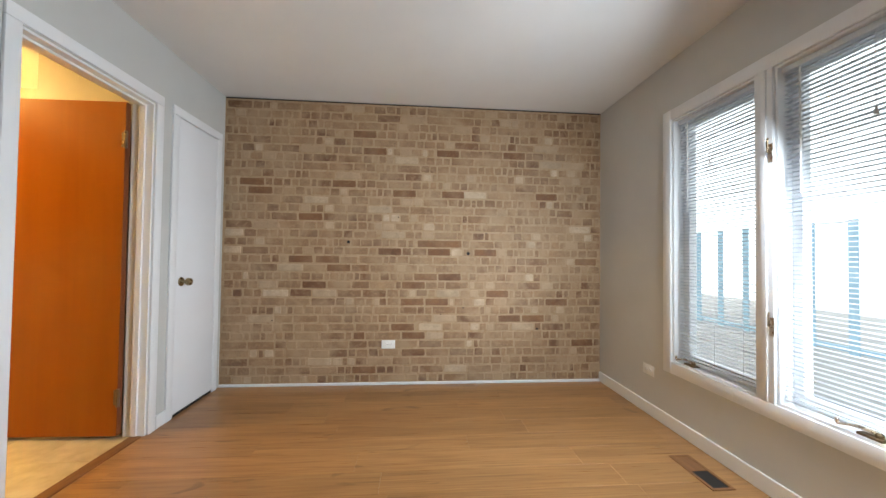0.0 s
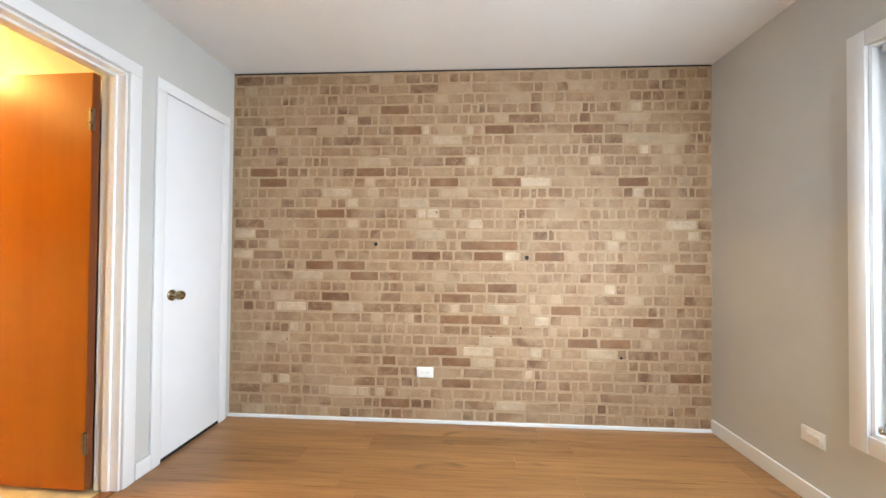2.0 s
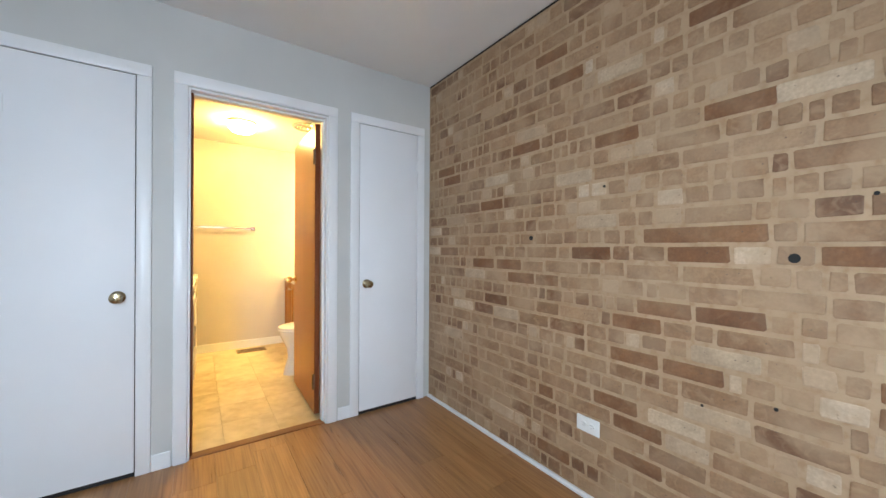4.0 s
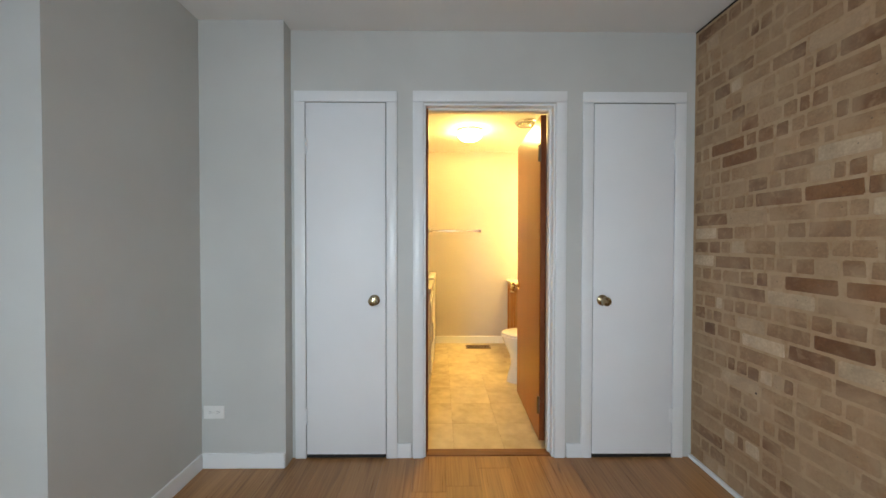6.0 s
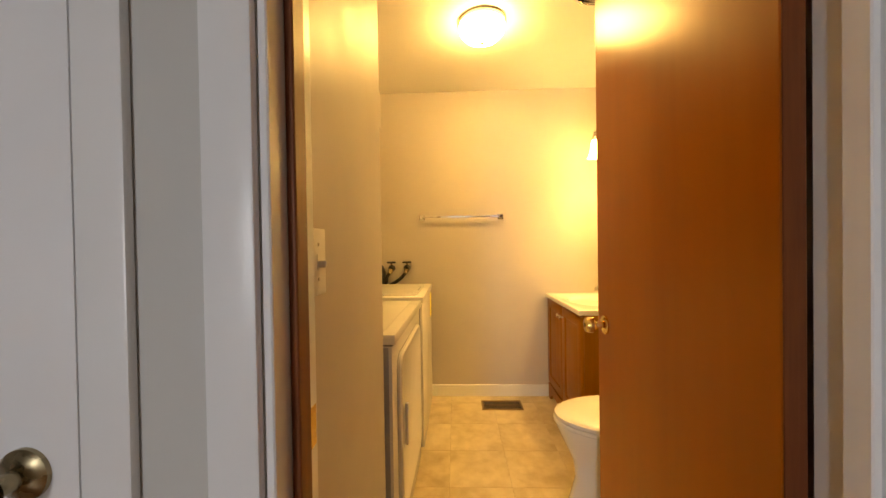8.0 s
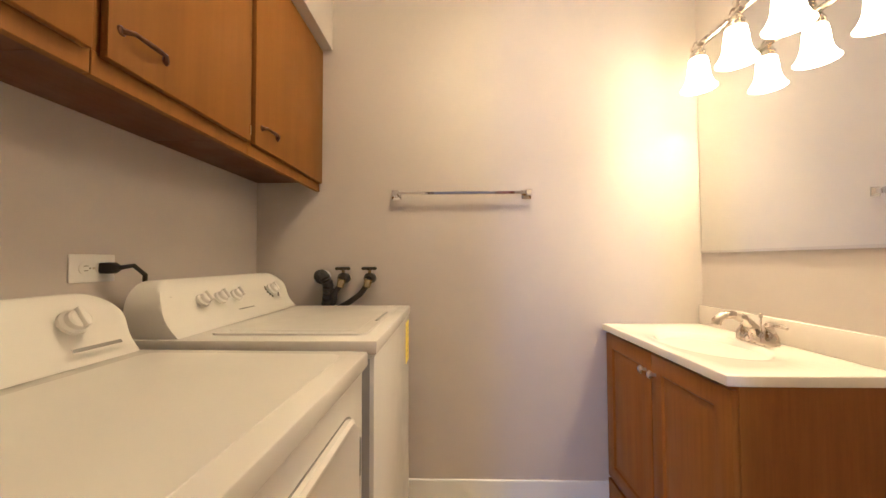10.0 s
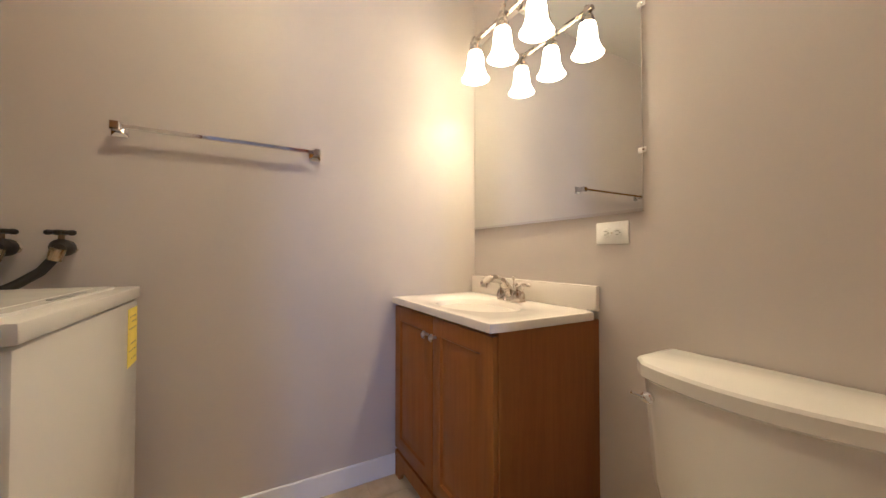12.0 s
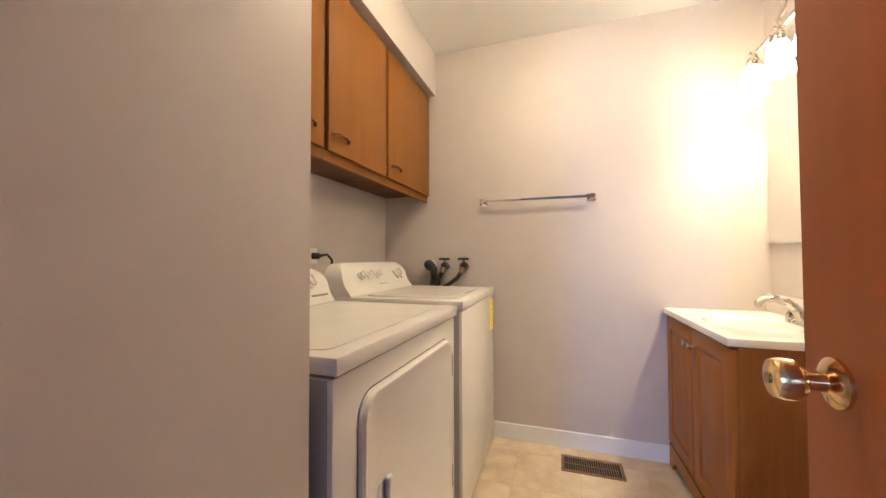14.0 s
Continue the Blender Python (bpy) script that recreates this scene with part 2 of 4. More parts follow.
def brick_material(name, seed_from, stops=COMMON, lime=1.0):
    n = Nodes(name)
    if seed_from == "object":
        rnd = n.add("ShaderNodeObjectInfo").outputs["Random"]
    else:
        rnd = n.add("ShaderNodeNewGeometry").outputs["Random Per Island"]
    base = n.ramp(rnd, stops)
    big = n.noise(11, 6, (1, 1, 1), seed_from == "object", 0.4)
    fine = n.noise(95, 5)
    pits = n.noise(48, 2)
    c = n.mix(base, n.ramp(big, [(0.3, (0.76, 0.73, 0.70)), (0.7, (1.14, 1.12, 1.10))]), 0.9, "MULTIPLY")
    c = n.mix(c, n.ramp(fine, [(0.3, (0.80, 0.79, 0.78)), (0.7, (1.12, 1.12, 1.12))]), 0.8, "MULTIPLY")
    c = n.mix(c, (0.07, 0.05, 0.04), n.ramp(pits, [(0.70, (0, 0, 0)), (0.76, (0.8, 0.8, 0.8))]))
    smear = n.add("ShaderNodeTexNoise", Scale=5.5, Detail=7, Distortion=0.5)
    n.link(n.add("ShaderNodeNewGeometry").outputs["Position"], smear.inputs["Vector"])
    c = n.mix(c, (0.41, 0.283, 0.170), n.ramp(smear.outputs["Fac"], [(0.40, (0.06 * lime,) * 3), (0.66, (0.72 * lime,) * 3)]))
    wash = n.add("ShaderNodeTexNoise", Scale=26.0, Detail=5, Distortion=0.8)
    n.link(n.add("ShaderNodeNewGeometry").outputs["Position"], wash.inputs["Vector"])
    c = n.mix(c, (0.42, 0.28, 0.16), n.ramp(wash.outputs["Fac"], [(0.52, (0.0,) * 3), (0.70, (0.45 * lime,) * 3)]))
    nm = n.bump(fine, 0.3, 0.002, n.bump(big, 0.25, 0.004))
    return n.finish(c, n.ramp(big, [(0.3, (0.60,) * 3), (0.7, (0.78,) * 3)]), normal=nm)


brick_mat = brick_material("common_brick", "object")
brick_rest_mat = brick_material("common_brick_joined", "island")
brick_dark_mat = brick_material("dark_burnt_brick", "object", DARK, 0.35)
brick_pale_mat = brick_material("pale_limed_brick", "object", PALE, 0.3)
n = Nodes("lime_mortar")
f = n.noise(70, 6)
mortar_mat = n.finish(n.mix(n.ramp(n.noise(5, 6), [(0.3, (0.38, 0.256, 0.148)), (0.7, (0.455, 0.322, 0.198))]), (0.33, 0.20, 0.105), n.ramp(n.noise(30, 5), [(0.48, (0, 0, 0)), (0.68, (0.75,) * 3)])), 0.85, normal=n.bump(f, 0.5, 0.003))

tile_joint = plain("tan_tile_joint", (0.30, 0.23, 0.145), 0.7)

# ---- the shell ----
W, H, HB = 3.31, 2.445, 2.36
DOOR = (-1.555, -0.80, 2.037)
XB, YN, YS = -2.338, -0.185, -2.25   # bathroom far, mirror and appliance walls

structure("floor_slab", bm_box(-0.10, W + 0.1, -4.3, 0.1, -0.12, -0.012), jamb_wood)
bath_floor = structure("floor_bathroom", bm_box(XB - 0.1, -0.10, YS - 0.1, YN + 0.1, -0.12, -0.003), tile_joint, "stone-look vinyl tile floor")
structure("ceiling_bedroom", bm_box(-0.12, W + 0.2, -4.3, 0.2, H, H + 0.1), ceiling_paint, "flat white painted ceiling")
structure("ceiling_bathroom", bm_box(XB - 0.1, -0.12, YS - 0.1, YN + 0.1, HB, HB + 0.08), ceiling_paint, "flat white painted ceiling")

structure("wall_west", bm_boxes([(-0.12, 0, DOOR[1], 0.0, -0.01, H), (-0.12, 0, -2.31, DOOR[0], -0.01, H), (-0.12, 0, DOOR[0], DOOR[1], DOOR[2], H)]), wall_paint, "light grey painted wall with three doors")
structure("wall_west_return", bm_box(-0.12, 0.09, -2.89, -2.31, -0.01, H), wall_paint)
structure("wall_south_stub", bm_box(0.09, 0.85, -2.89, -2.77, -0.01, H), wall_paint)
structure("wall_hall_west", bm_box(0.73, 0.85, -4.3, -2.89, -0.01, H), wall_paint)
structure("wall_south", bm_box(0.85, W, -4.3, -4.2, -0.01, H), wall_paint)
WIN = [(-1.49, -0.91), (-2.33, -1.58)]
Z0, Z1 = 0.44, 2.03
structure("wall_east", bm_boxes([(W, W + 0.16, -0.91, 0.15, -0.12, H), (W, W + 0.16, -4.3, -2.33, -0.12, H), (W, W + 0.16, -2.33, -0.91, -0.12, Z0), (W, W + 0.16, -2.33, -0.91, Z1, H), (W, W + 0.16, -1.58, -1.49, Z0, Z1)]), wall_paint, "light grey painted window wall")
brick_wall = structure("wall_north", bm_box(-0.12, W, 0.0015, 0.2, -0.1, H), mortar_mat, "old common brick accent wall with pale mortar")

# bathroom walls and the closets on either side of its door
structure("wall_bathroom_far", bm_box(XB - 0.1, XB, YS - 0.1, YN + 0.1, -0.01, HB), bath_paint)
structure("wall_bathroom_mirror", bm_box(XB, -0.12, YN, YN + 0.1, -0.01, HB), bath_paint)
structure("wall_bathroom_laundry", bm_box(XB, -0.12, YS - 0.1, YS, -0.01, HB), bath_paint)
structure("closet_wall_entry", bm_box(-0.742, -0.124, YS, -1.57, -0.01, HB), bath_paint, "short wall beside the bathroom door")
structure("closet_wall_behind_door", bm_box(-0.76, -0.124, -0.715, YN, -0.01, HB), bath_paint)
structure("soffit", bm_box(XB, -0.73, YS, -1.895, 2.095, HB), bath_paint, "boxed soffit above the wall cabinets")

# baseboards and trim


def skirting(name, x0, x1, y0, y1, h=0.085):
    structure(name, bm_box(x0, x1, y0, y1, 0.0, h, 0.004, 2), white_paint)


skirting("baseboard_east", W - 0.013, W, -4.2, -0.002)
skirting("baseboard_return", 0.09, 0.102, -2.768, -2.312)
skirting("baseboard_south_stub", 0.103, 0.85, -2.77, -2.758)
skirting("baseboard_west_a", 0, 0.012, -0.73, -0.639)
skirting("baseboard_west_b", 0, 0.012, -1.706, -1.624)
skirting("baseboard_bath_far", XB, XB + 0.013, -1.9, -0.60, 0.09)
skirting("baseboard_bath_mirror", -1.60, -0.765, YN - 0.013, YN, 0.09)
structure("trim_brick_foot", bm_box(0.004, W - 0.014, -0.022, -0.001, 0.0, 0.022, 0.006, 2), white_paint, "thin white shoe moulding at the foot of the brick")
# no moulding here: a dark strip paints the shade of the ceiling gap
structure("brick_head_shade", bm_box(0.004, W - 0.004, -0.003, 0.001, H - 0.010, H - 0.001), painted_dark, "dark strip painted as the shade of the gap between brick and ceiling")
structure("threshold", bm_box(-0.075, -0.01, DOOR[0] + 0.016, DOOR[1] - 0.016, -0.012, 0.006, 0.003, 2), jamb_wood, "brown wooden threshold strip")


def door_casing(name, y0, y1, top, x=0.0, w=0.062):
    ob = thing(name, "white painted wooden door casing", "door frame")
    ob["kind"] = "structure"
    part("casing_side", bm_box(x, x + 0.014, y0 - w, y0, 0, top - 0.0005, 0.004, 2), white_paint, ob)
    part("casing_side", bm_box(x, x + 0.014, y1, y1 + w, 0, top - 0.0005, 0.004, 2), white_paint, ob)
    part("casing_head", bm_box(x, x + 0.0145, y0 - w, y1 + w, top, top + w, 0.004, 2), white_paint, ob)
    return ob


def jamb_lining():
    ob = thing("door_frame_bathroom", "white painted door jamb with a brown stop", "door frame")
    ob["kind"] = "structure"
    y0, y1, top = DOOR
    part("jamb", bm_box(-0.125, 0.001, y0, y0 + 0.012, 0, top, 0.002), white_paint, ob)
    part("jamb", bm_box(-0.125, 0.001, y1 - 0.012, y1, 0, top, 0.002), white_paint, ob)
    part("jamb_head", bm_box(-0.125, 0.001, y0 + 0.012, y1 - 0.012, top - 0.012, top, 0.002), white_paint, ob)
    part("stop", bm_box(-0.075, -0.04, y0 + 0.012, y0 + 0.024, 0, top - 0.012, 0.002), edge_wood, ob, "brown stained stop")
    part("stop", bm_box(-0.075, -0.04, y1 - 0.024, y1 - 0.012, 0, top - 0.012, 0.002), white_paint, ob)
    part("stop_head", bm_box(-0.075, -0.04, y0 + 0.024, y1 - 0.024, top - 0.024, top - 0.012, 0.002), white_paint, ob)
    part("edge_strip", bm_box(-0.136, -0.126, y0 - 0.02, y0 + 0.006, 0, top, 0.002), edge_wood, ob)
    part("strike_plate", bm_box(-0.118, -0.088, y0 + 0.012, y0 + 0.0135, 0.88, 0.94, 0.0005), brass, ob)


jamb_lining()
door_casing("door_casing_bathroom", DOOR[0], DOOR[1], DOOR[2] + 0.006)
door_casing("door_casing_closet_north", -0.585, -0.118, 2.04)
door_casing("door_casing_closet_south", -2.228, -1.768, 2.04)


def knob(parent, x, y, z, direction, axis, mat, r=0.026):
    """A round door knob with its rose; it stands out along axis by the sign of direction."""
    d = direction
    k = part("knob", bm_lathe([(0.031, 0), (0.031, 0.005 * d), (0.024, 0.010 * d), (0.012, 0.014 * d), (0.011, 0.032 * d), (0.020, 0.036 * d), (r, 0.044 * d), (r, 0.058 * d), (r * 0.9, 0.065 * d), (r * 0.45, 0.068 * d)], 28, axis), mat, parent, "round metal knob")
    k.location = (x, y, z)
    b = part("keyhole", bm_lathe([(0.007, 0.066 * d), (0.007, 0.0705 * d), (0.003, 0.0715 * d)], 14, axis), antique, k)
    return k


def closet_door(name, y0, y1, knob_y, hinge_y, label):
    ob = thing(name, label, "door", pose(0, 0, 0))
    part("panel", bm_box(0.003, 0.011, y0 + 0.0035, y1 - 0.0035, 0.024, 2.0355, 0.002, 2), white_door_paint, ob)
    knob(ob, 0.011, knob_y, 0.915, 1, "x", antique)
    for z in (0.25, 1.79):
        h = part("hinge", bm_boxes([(0.011, 0.0135, hinge_y - 0.014, hinge_y + 0.014, z - 0.04, z + 0.04)], 0.001), white_paint, ob)
        part("hinge_pin", bm_tube([(0.0155, hinge_y, z - 0.043), (0.0155, hinge_y, z + 0.043)], 0.005), white_paint, h)
    return ob


# dark sheets behind the closet doors paint shade into their edge gaps
structure("closet_gap_shade", bm_boxes([(-0.004, 0.002, -0.585, -0.118, 0, 2.04), (-0.004, 0.002, -2.228, -1.768, 0, 2.04)]), painted_dark)
closet_door("door_closet_north", -0.585, -0.118, -0.53, -0.122, "flat white closet door with dark round knob")
closet_door("door_closet_south", -2.228, -1.768, -1.835, -2.224, "flat white closet door beside the bathroom doorway")


def wood_door():
    """The stained slab, hinged at the brick side of the doorway, swung into the bathroom."""
    ob = thing("door_bathroom", "open orange-brown stained flat wooden door", "door", pose(-0.127, DOOR[1] - 0.014, 0, 0, 0, -1.7))
    part("panel", bm_box(-0.73, -0.004, -0.0355, -0.0005, 0.022, 2.022, 0.002), door_wood, ob)
    part("hinge_edge", bm_box(-0.0038, -0.001, -0.034, -0.002, 0.024, 2.020, 0.0005), edge_wood, ob)
    part("latch_edge", bm_box(-0.733, -0.7302, -0.034, -0.002, 0.024, 2.020, 0.0005), edge_wood, ob)
    knob(ob, -0.665, -0.0355, 0.90, -1, "y", brass)
    part("latch_plate", bm_box(-0.7345, -0.7332, -0.030, -0.006, 0.885, 0.945, 0.0003), brass, ob)
    for z in (0.25, 1.79):
        h = part("hinge", bm_box(-0.022, 0.012, -0.038, -0.0356, z - 0.045, z + 0.045, 0.0008), bronze, ob, "dull bronze hinge")
        part("hinge_pin", bm_tube([(0.007, -0.043, z - 0.052), (0.007, -0.043, z + 0.052)], 0.0095), bronze, h)


wood_door()


# ---- window ----
def window(name, y0, y1, label):
    ob = thing(name, label, "window")
    ob["kind"] = "structure"
    f = 0.045
    part("sash_frame", bm_boxes([(W + 0.07, W + 0.115, y0 + 0.012, y0 + 0.012 + f, Z0 + 0.012, Z1 - 0.012), (W + 0.07, W + 0.115, y1 - 0.012 - f, y1 - 0.012, Z0 + 0.012, Z1 - 0.012),
                                 (W + 0.07, W + 0.115, y0 + 0.012 + f, y1 - 0.012 - f, Z0 + 0.012, Z0 + 0.012 + f), (W + 0.07, W + 0.115, y0 + 0.012 + f, y1 - 0.012 - f, Z1 - 0.012 - f, Z1 - 0.012)], 0.003), white_paint, ob)
    part("reveal", bm_boxes([(W + 0.001, W + 0.16, y0, y0 + 0.011, Z0, Z1), (W + 0.001, W + 0.16, y1 - 0.011, y1, Z0, Z1), (W + 0.001, W + 0.16, y0 + 0.011, y1 - 0.011, Z0, Z0 + 0.011), (W + 0.001, W + 0.16, y0 + 0.011, y1 - 0.011, Z1 - 0.011, Z1)]), white_paint, ob)
    pane = part("pane", bm_box(W + 0.090, W + 0.094, y0 + 0.05, y1 - 0.05, Z0 + 0.05, Z1 - 0.05), window_glass, ob)
    pane.visible_shadow = False
    return ob


win_a = window("window_1", *WIN[0], "white casement window with a mini blind")
win_b = window("window_2", *WIN[1], "wide white casement window with a mini blind")
trim = thing("window_trim", "white painted window casing and mullion", "window frame")
trim["kind"] = "structure"
ya, yb = -0.91, -2.33
part("casing_side", bm_box(W - 0.016, W, ya, ya + 0.07, Z0 - 0.075, Z1 + 0.07, 0.004, 2), white_paint, trim)
part("casing_side", bm_box(W - 0.016, W, yb - 0.07, yb, Z0 - 0.075, Z1 + 0.07, 0.004, 2), white_paint, trim)
part("casing_head", bm_box(W - 0.015, W, yb, ya, Z1, Z1 + 0.07, 0.004, 2), white_paint, trim)
part("casing_sill", bm_box(W - 0.015, W, yb, ya, Z0 - 0.075, Z0, 0.004, 2), white_paint, trim)
part("mullion", bm_box(W - 0.015, W + 0.01, -1.58, -1.49, Z0, Z1, 0.004, 2), white_paint, trim)
part("mullion_bead", bm_box(W - 0.022, W - 0.014, -1.552, -1.518, Z0, Z1, 0.003, 2), white_paint, trim)


def latch(y, z):
    ob = thing("window_latch", "small metal casement latch on the mullion", "window latch", pose(W - 0.015, y, z))
    part("plate", bm_box(-0.004, 0, -0.012, 0.012, -0.045, 0.045, 0.002), nickel, ob)
    part("lever", bm_tube([(-0.004, 0, 0.0), (-0.022, -0.004, 0.004), (-0.026, -0.006, 0.05), (-0.022, -0.006, 0.068)], [0.006, 0.006, 0.005, 0.004], 8), bronze, ob)


latch(-1.572, 1.62)
latch(-1.572, 0.80)


def crank(y):
    ob = thing("window_crank", "worn metal casement crank on the sill", "window crank", pose(W - 0.0, y, Z0 + 0.011))
    part("base", bm_box(0.002, 0.05, -0.05, 0.03, 0, 0.012, 0.004, 2), bronze, ob)
    part("hub", bm_lathe([(0.013, 0.01), (0.013, 0.024), (0.008, 0.03)], 14), bronze, ob).location = (0.02, -0.03, 0)
    part("arm", bm_tube([(0.02, -0.03, 0.026), (0.01, 0.03, 0.03), (-0.004, 0.085, 0.016)], [0.007, 0.006, 0.005], 8), nickel, ob)
    part("grip", bm_lathe([(0.004, 0), (0.007, 0.006), (0.007, 0.02), (0.003, 0.024)], 10), nickel, ob).location = (-0.004, 0.085, 0.016)


crank(-1.03)
crank(-1.90)


def blind(y0, y1, low):
    ob = thing("mini_blind", "white horizontal mini blind with tilted slats", "window blind", pose(W + 0.036, 0, 0), "window blinds")
    part("head_rail", bm_box(-0.016, 0.02, y0, y1, Z1 - 0.042, Z1 - 0.013, 0.003), blind_white, ob)
    bm = bmesh.new()
    w = 0.0125
    prof = [(-w, 0.0004), (-w * 0.35, 0.0026), (w * 0.35, 0.0024), (w, -0.0006)]
    vs = [[bm.verts.new((x, y, z + dz)) for x, z in prof] for y in (y0 + 0.004, y1 - 0.004) for dz in (0, -0.0006)]
    for r, s in ((0, 2), (1, 3)):
        for k in range(3):
            bm.faces.new((vs[r][k], vs[r][k + 1], vs[s][k + 1], vs[s][k]))
    first, z = None, Z1 - 0.062
    while z > low + 0.03:
        if first is None:
            first = part("slat", bm, blind_white, ob)
            s = first
        else:
            s = new("slat", first.data)
            s.parent = ob
        s.location, s.rotation_euler = (0, 0, z), (random.gauss(0, 0.0006), random.gauss(-0.02, 0.03), 0)
        z -= 0.0205
    part("bottom_rail", bm_box(-0.013, 0.013, y0, y1, low + 0.004, low + 0.016, 0.003), blind_white, ob)
    for y in (y0 + 0.09, (y0 + y1) / 2, y1 - 0.09):
        part("ladder_cord", bm_tube([(-0.0135, y, low + 0.01), (-0.0135, y, Z1 - 0.04)], 0.0009, 5), blind_white, ob)
    part("tilt_wand", bm_tube([(-0.022, y1 - 0.085, Z1 - 0.05), (-0.024, y1 - 0.087, Z1 - 0.62)], 0.0042, 6), plastic, ob, "clear tilt wand")
    part("lift_cord", bm_tube([(-0.019, (y0 + y1) / 2 + 0.02, Z1 - 0.05), (-0.02, (y0 + y1) / 2 + 0.02, Z1 - 0.34)], 0.0012, 5), blind_white, ob)
    part("cord_tassel", bm_lathe([(0.003, 0), (0.008, -0.02), (0.009, -0.03), (0.004, -0.033)], 10), plastic, ob).location = (-0.02, (y0 + y1) / 2 + 0.02, Z1 - 0.34)


blind(WIN[0][0] + 0.012, WIN[0][1] - 0.028, Z0 + 0.02)
blind(WIN[1][0] + 0.012, WIN[1][1] - 0.012, Z0 + 0.02)


# ---- outlets, switch, registers ----
def outlet(m, label, slots=True, two=1, mat=None):
    """A plate that lies in its local xz plane and looks along -y, wider than high."""
    ob = thing("wall_outlet", label, "outlet", m, "wall outlets")
    part("plate", bm_box(-0.058, 0.058, -0.006, 0, -0.036, 0.036, 0.003, 2), mat or plastic, ob)
    for x in (-0.021, 0.021):
        f = part("receptacle", bm_lathe([(0.0165, -0.0055), (0.0165, -0.0075), (0.015, -0.008)], 20, "y"), mat or plastic, ob)
        f.location.x = x
        if slots:
            part("slot", bm_boxes([(x - 0.006, x + 0.006, -0.0088, -0.0079, 0.005, 0.0068), (x - 0.0045, x + 0.0045, -0.0088, -0.0079, -0.0068, -0.005), (x + 0.008, x + 0.0115, -0.0088, -0.0079, -0.002, 0.002)]), grey_ink, ob)
    part("screw", bm_lathe([(0.003, -0.006), (0.003, -0.0072), (0.001, -0.0074)], 10, "y"), nickel, ob)
    return ob


outlet(pose(1.40, -0.006, 0.345), "white duplex wall outlet low on the brick")
outlet(pose(W, -0.674, 0.315, 0, 0, 90 + 180), "white wall outlet beside the window")
outlet(pose(0.09, -2.70, 0.31, 0, 0, 90), "white wall outlet near the corner", True)
outlet(pose(-1.55, YN, 1.055), "white duplex outlet under the mirror corner")


def switch_plate():
    ob = thing("light_switch", "white single toggle light switch plate", "light switch", pose(-0.195, -1.57, 1.15, 0, 0, 180))
    part("plate", bm_box(-0.035, 0.035, -0.006, 0, -0.058, 0.058, 0.003, 2), plastic, ob)
    part("collar", bm_box(-0.006, 0.006, -0.0072, -0.0058, -0.013, 0.013, 0.0005), plastic, ob)
    part("toggle", bm_box(-0.0045, 0.0045, -0.020, -0.005, -0.010, 0.002, 0.002), plastic, ob)
    for z in (-0.03, 0.03):
        part("screw", bm_lathe([(0.003, -0.006), (0.003, -0.0072), (0.001, -0.0074)], 10, "y"), nickel, ob).location = (0, 0, z)


def paint_scar():
    """Bare wood where the paint has torn off the wall's edge."""
    outline = [(-0.013, -0.045), (-0.004, -0.052), (0.006, -0.030), (0.012, 0.010), (0.010, 0.048), (-0.002, 0.040), (-0.010, 0.012)]
    ob = thing("bare_patch", "torn orange-brown bare patch on the painted wall", "wall damage", pose(-0.155, -1.57, 0.885))
    part("patch", bm_loft([[(x, y, z) for x, z in outline] for y in (0.0002, 0.0012)]), jamb_wood, ob)


paint_scar()
switch_plate()


def register(name, label, x0, x1, y0, y1, mat, closed=False):
    ob = thing(name, label, "floor vent", pose((x0 + x1) / 2, (y0 + y1) / 2, 0.0))
    w, l = (x1 - x0) / 2, (y1 - y0) / 2
    b = 0.016
    part("frame", bm_boxes([(-w, -w + b, -l, l, 0.0, 0.006), (w - b, w, -l, l, 0.0, 0.006), (-w + b, w - b, -l, -l + b, 0.0, 0.006), (-w + b, w - b, l - b, l, 0.0, 0.006)], 0.0015), mat, ob)
    # black plate: the opening's shade is painted, no duct below
    part("well", bm_box(-w + b, w - b, -l + b, l - b, 0.0005, 0.0012), painted_dark, ob)
    if closed:
        part("damper", bm_box(-w + b, w - b, 0.004, l - b, 0.0015, 0.0045, 0.0008), mat, ob)
        return ob
    part("spine", bm_box(-0.002, 0.002, -l + b, l - b, 0.0013, 0.005), mat, ob)
    y = -l + b + 0.008
    while y < l - b - 0.004:
        part("louver", bm_box(-w + b, w - b, y - 0.0016, y + 0.0016, 0.0013, 0.0048), mat, ob)
        y += 0.011
    return ob


register("floor_register", "brown metal floor register on tile", -2.245, -2.095, -1.155, -0.862, vent_metal)
register("floor_register", "half-covered floor register by the window wall", 3.06, 3.18, -1.50, -1.20, jamb_wood, True)


# ---- laundry ----
def bm_rim(outline_a, outline_b):
    return bm_loft([outline_a, outline_b], False)


def dial(parent, x, y, z, tilt, r=0.026, ring=False):
    k = part("dial", bm_lathe([(r, 0), (r, 0.008), (r * 0.8, 0.012), (r * 0.75, 0.022), (r * 0.6, 0.025)], 24), enamel, parent)
    k.matrix_local = pose(x, y, z, tilt, 0, 0)
    part("grip", bm_box(-r * 0.18, r * 0.18, -r * 0.8, r * 0.8, 0.018, 0.034, 0.003, 2), enamel, k)
    if ring:
        for a in range(-140, 141, 20):
            if abs(a) > 30:
                part("tick", bm_box(-0.003, 0.003, r + 0.006, r + 0.016, -0.001, 0.0012), black_rubber, k).rotation_euler.z = radians(a)
    return k


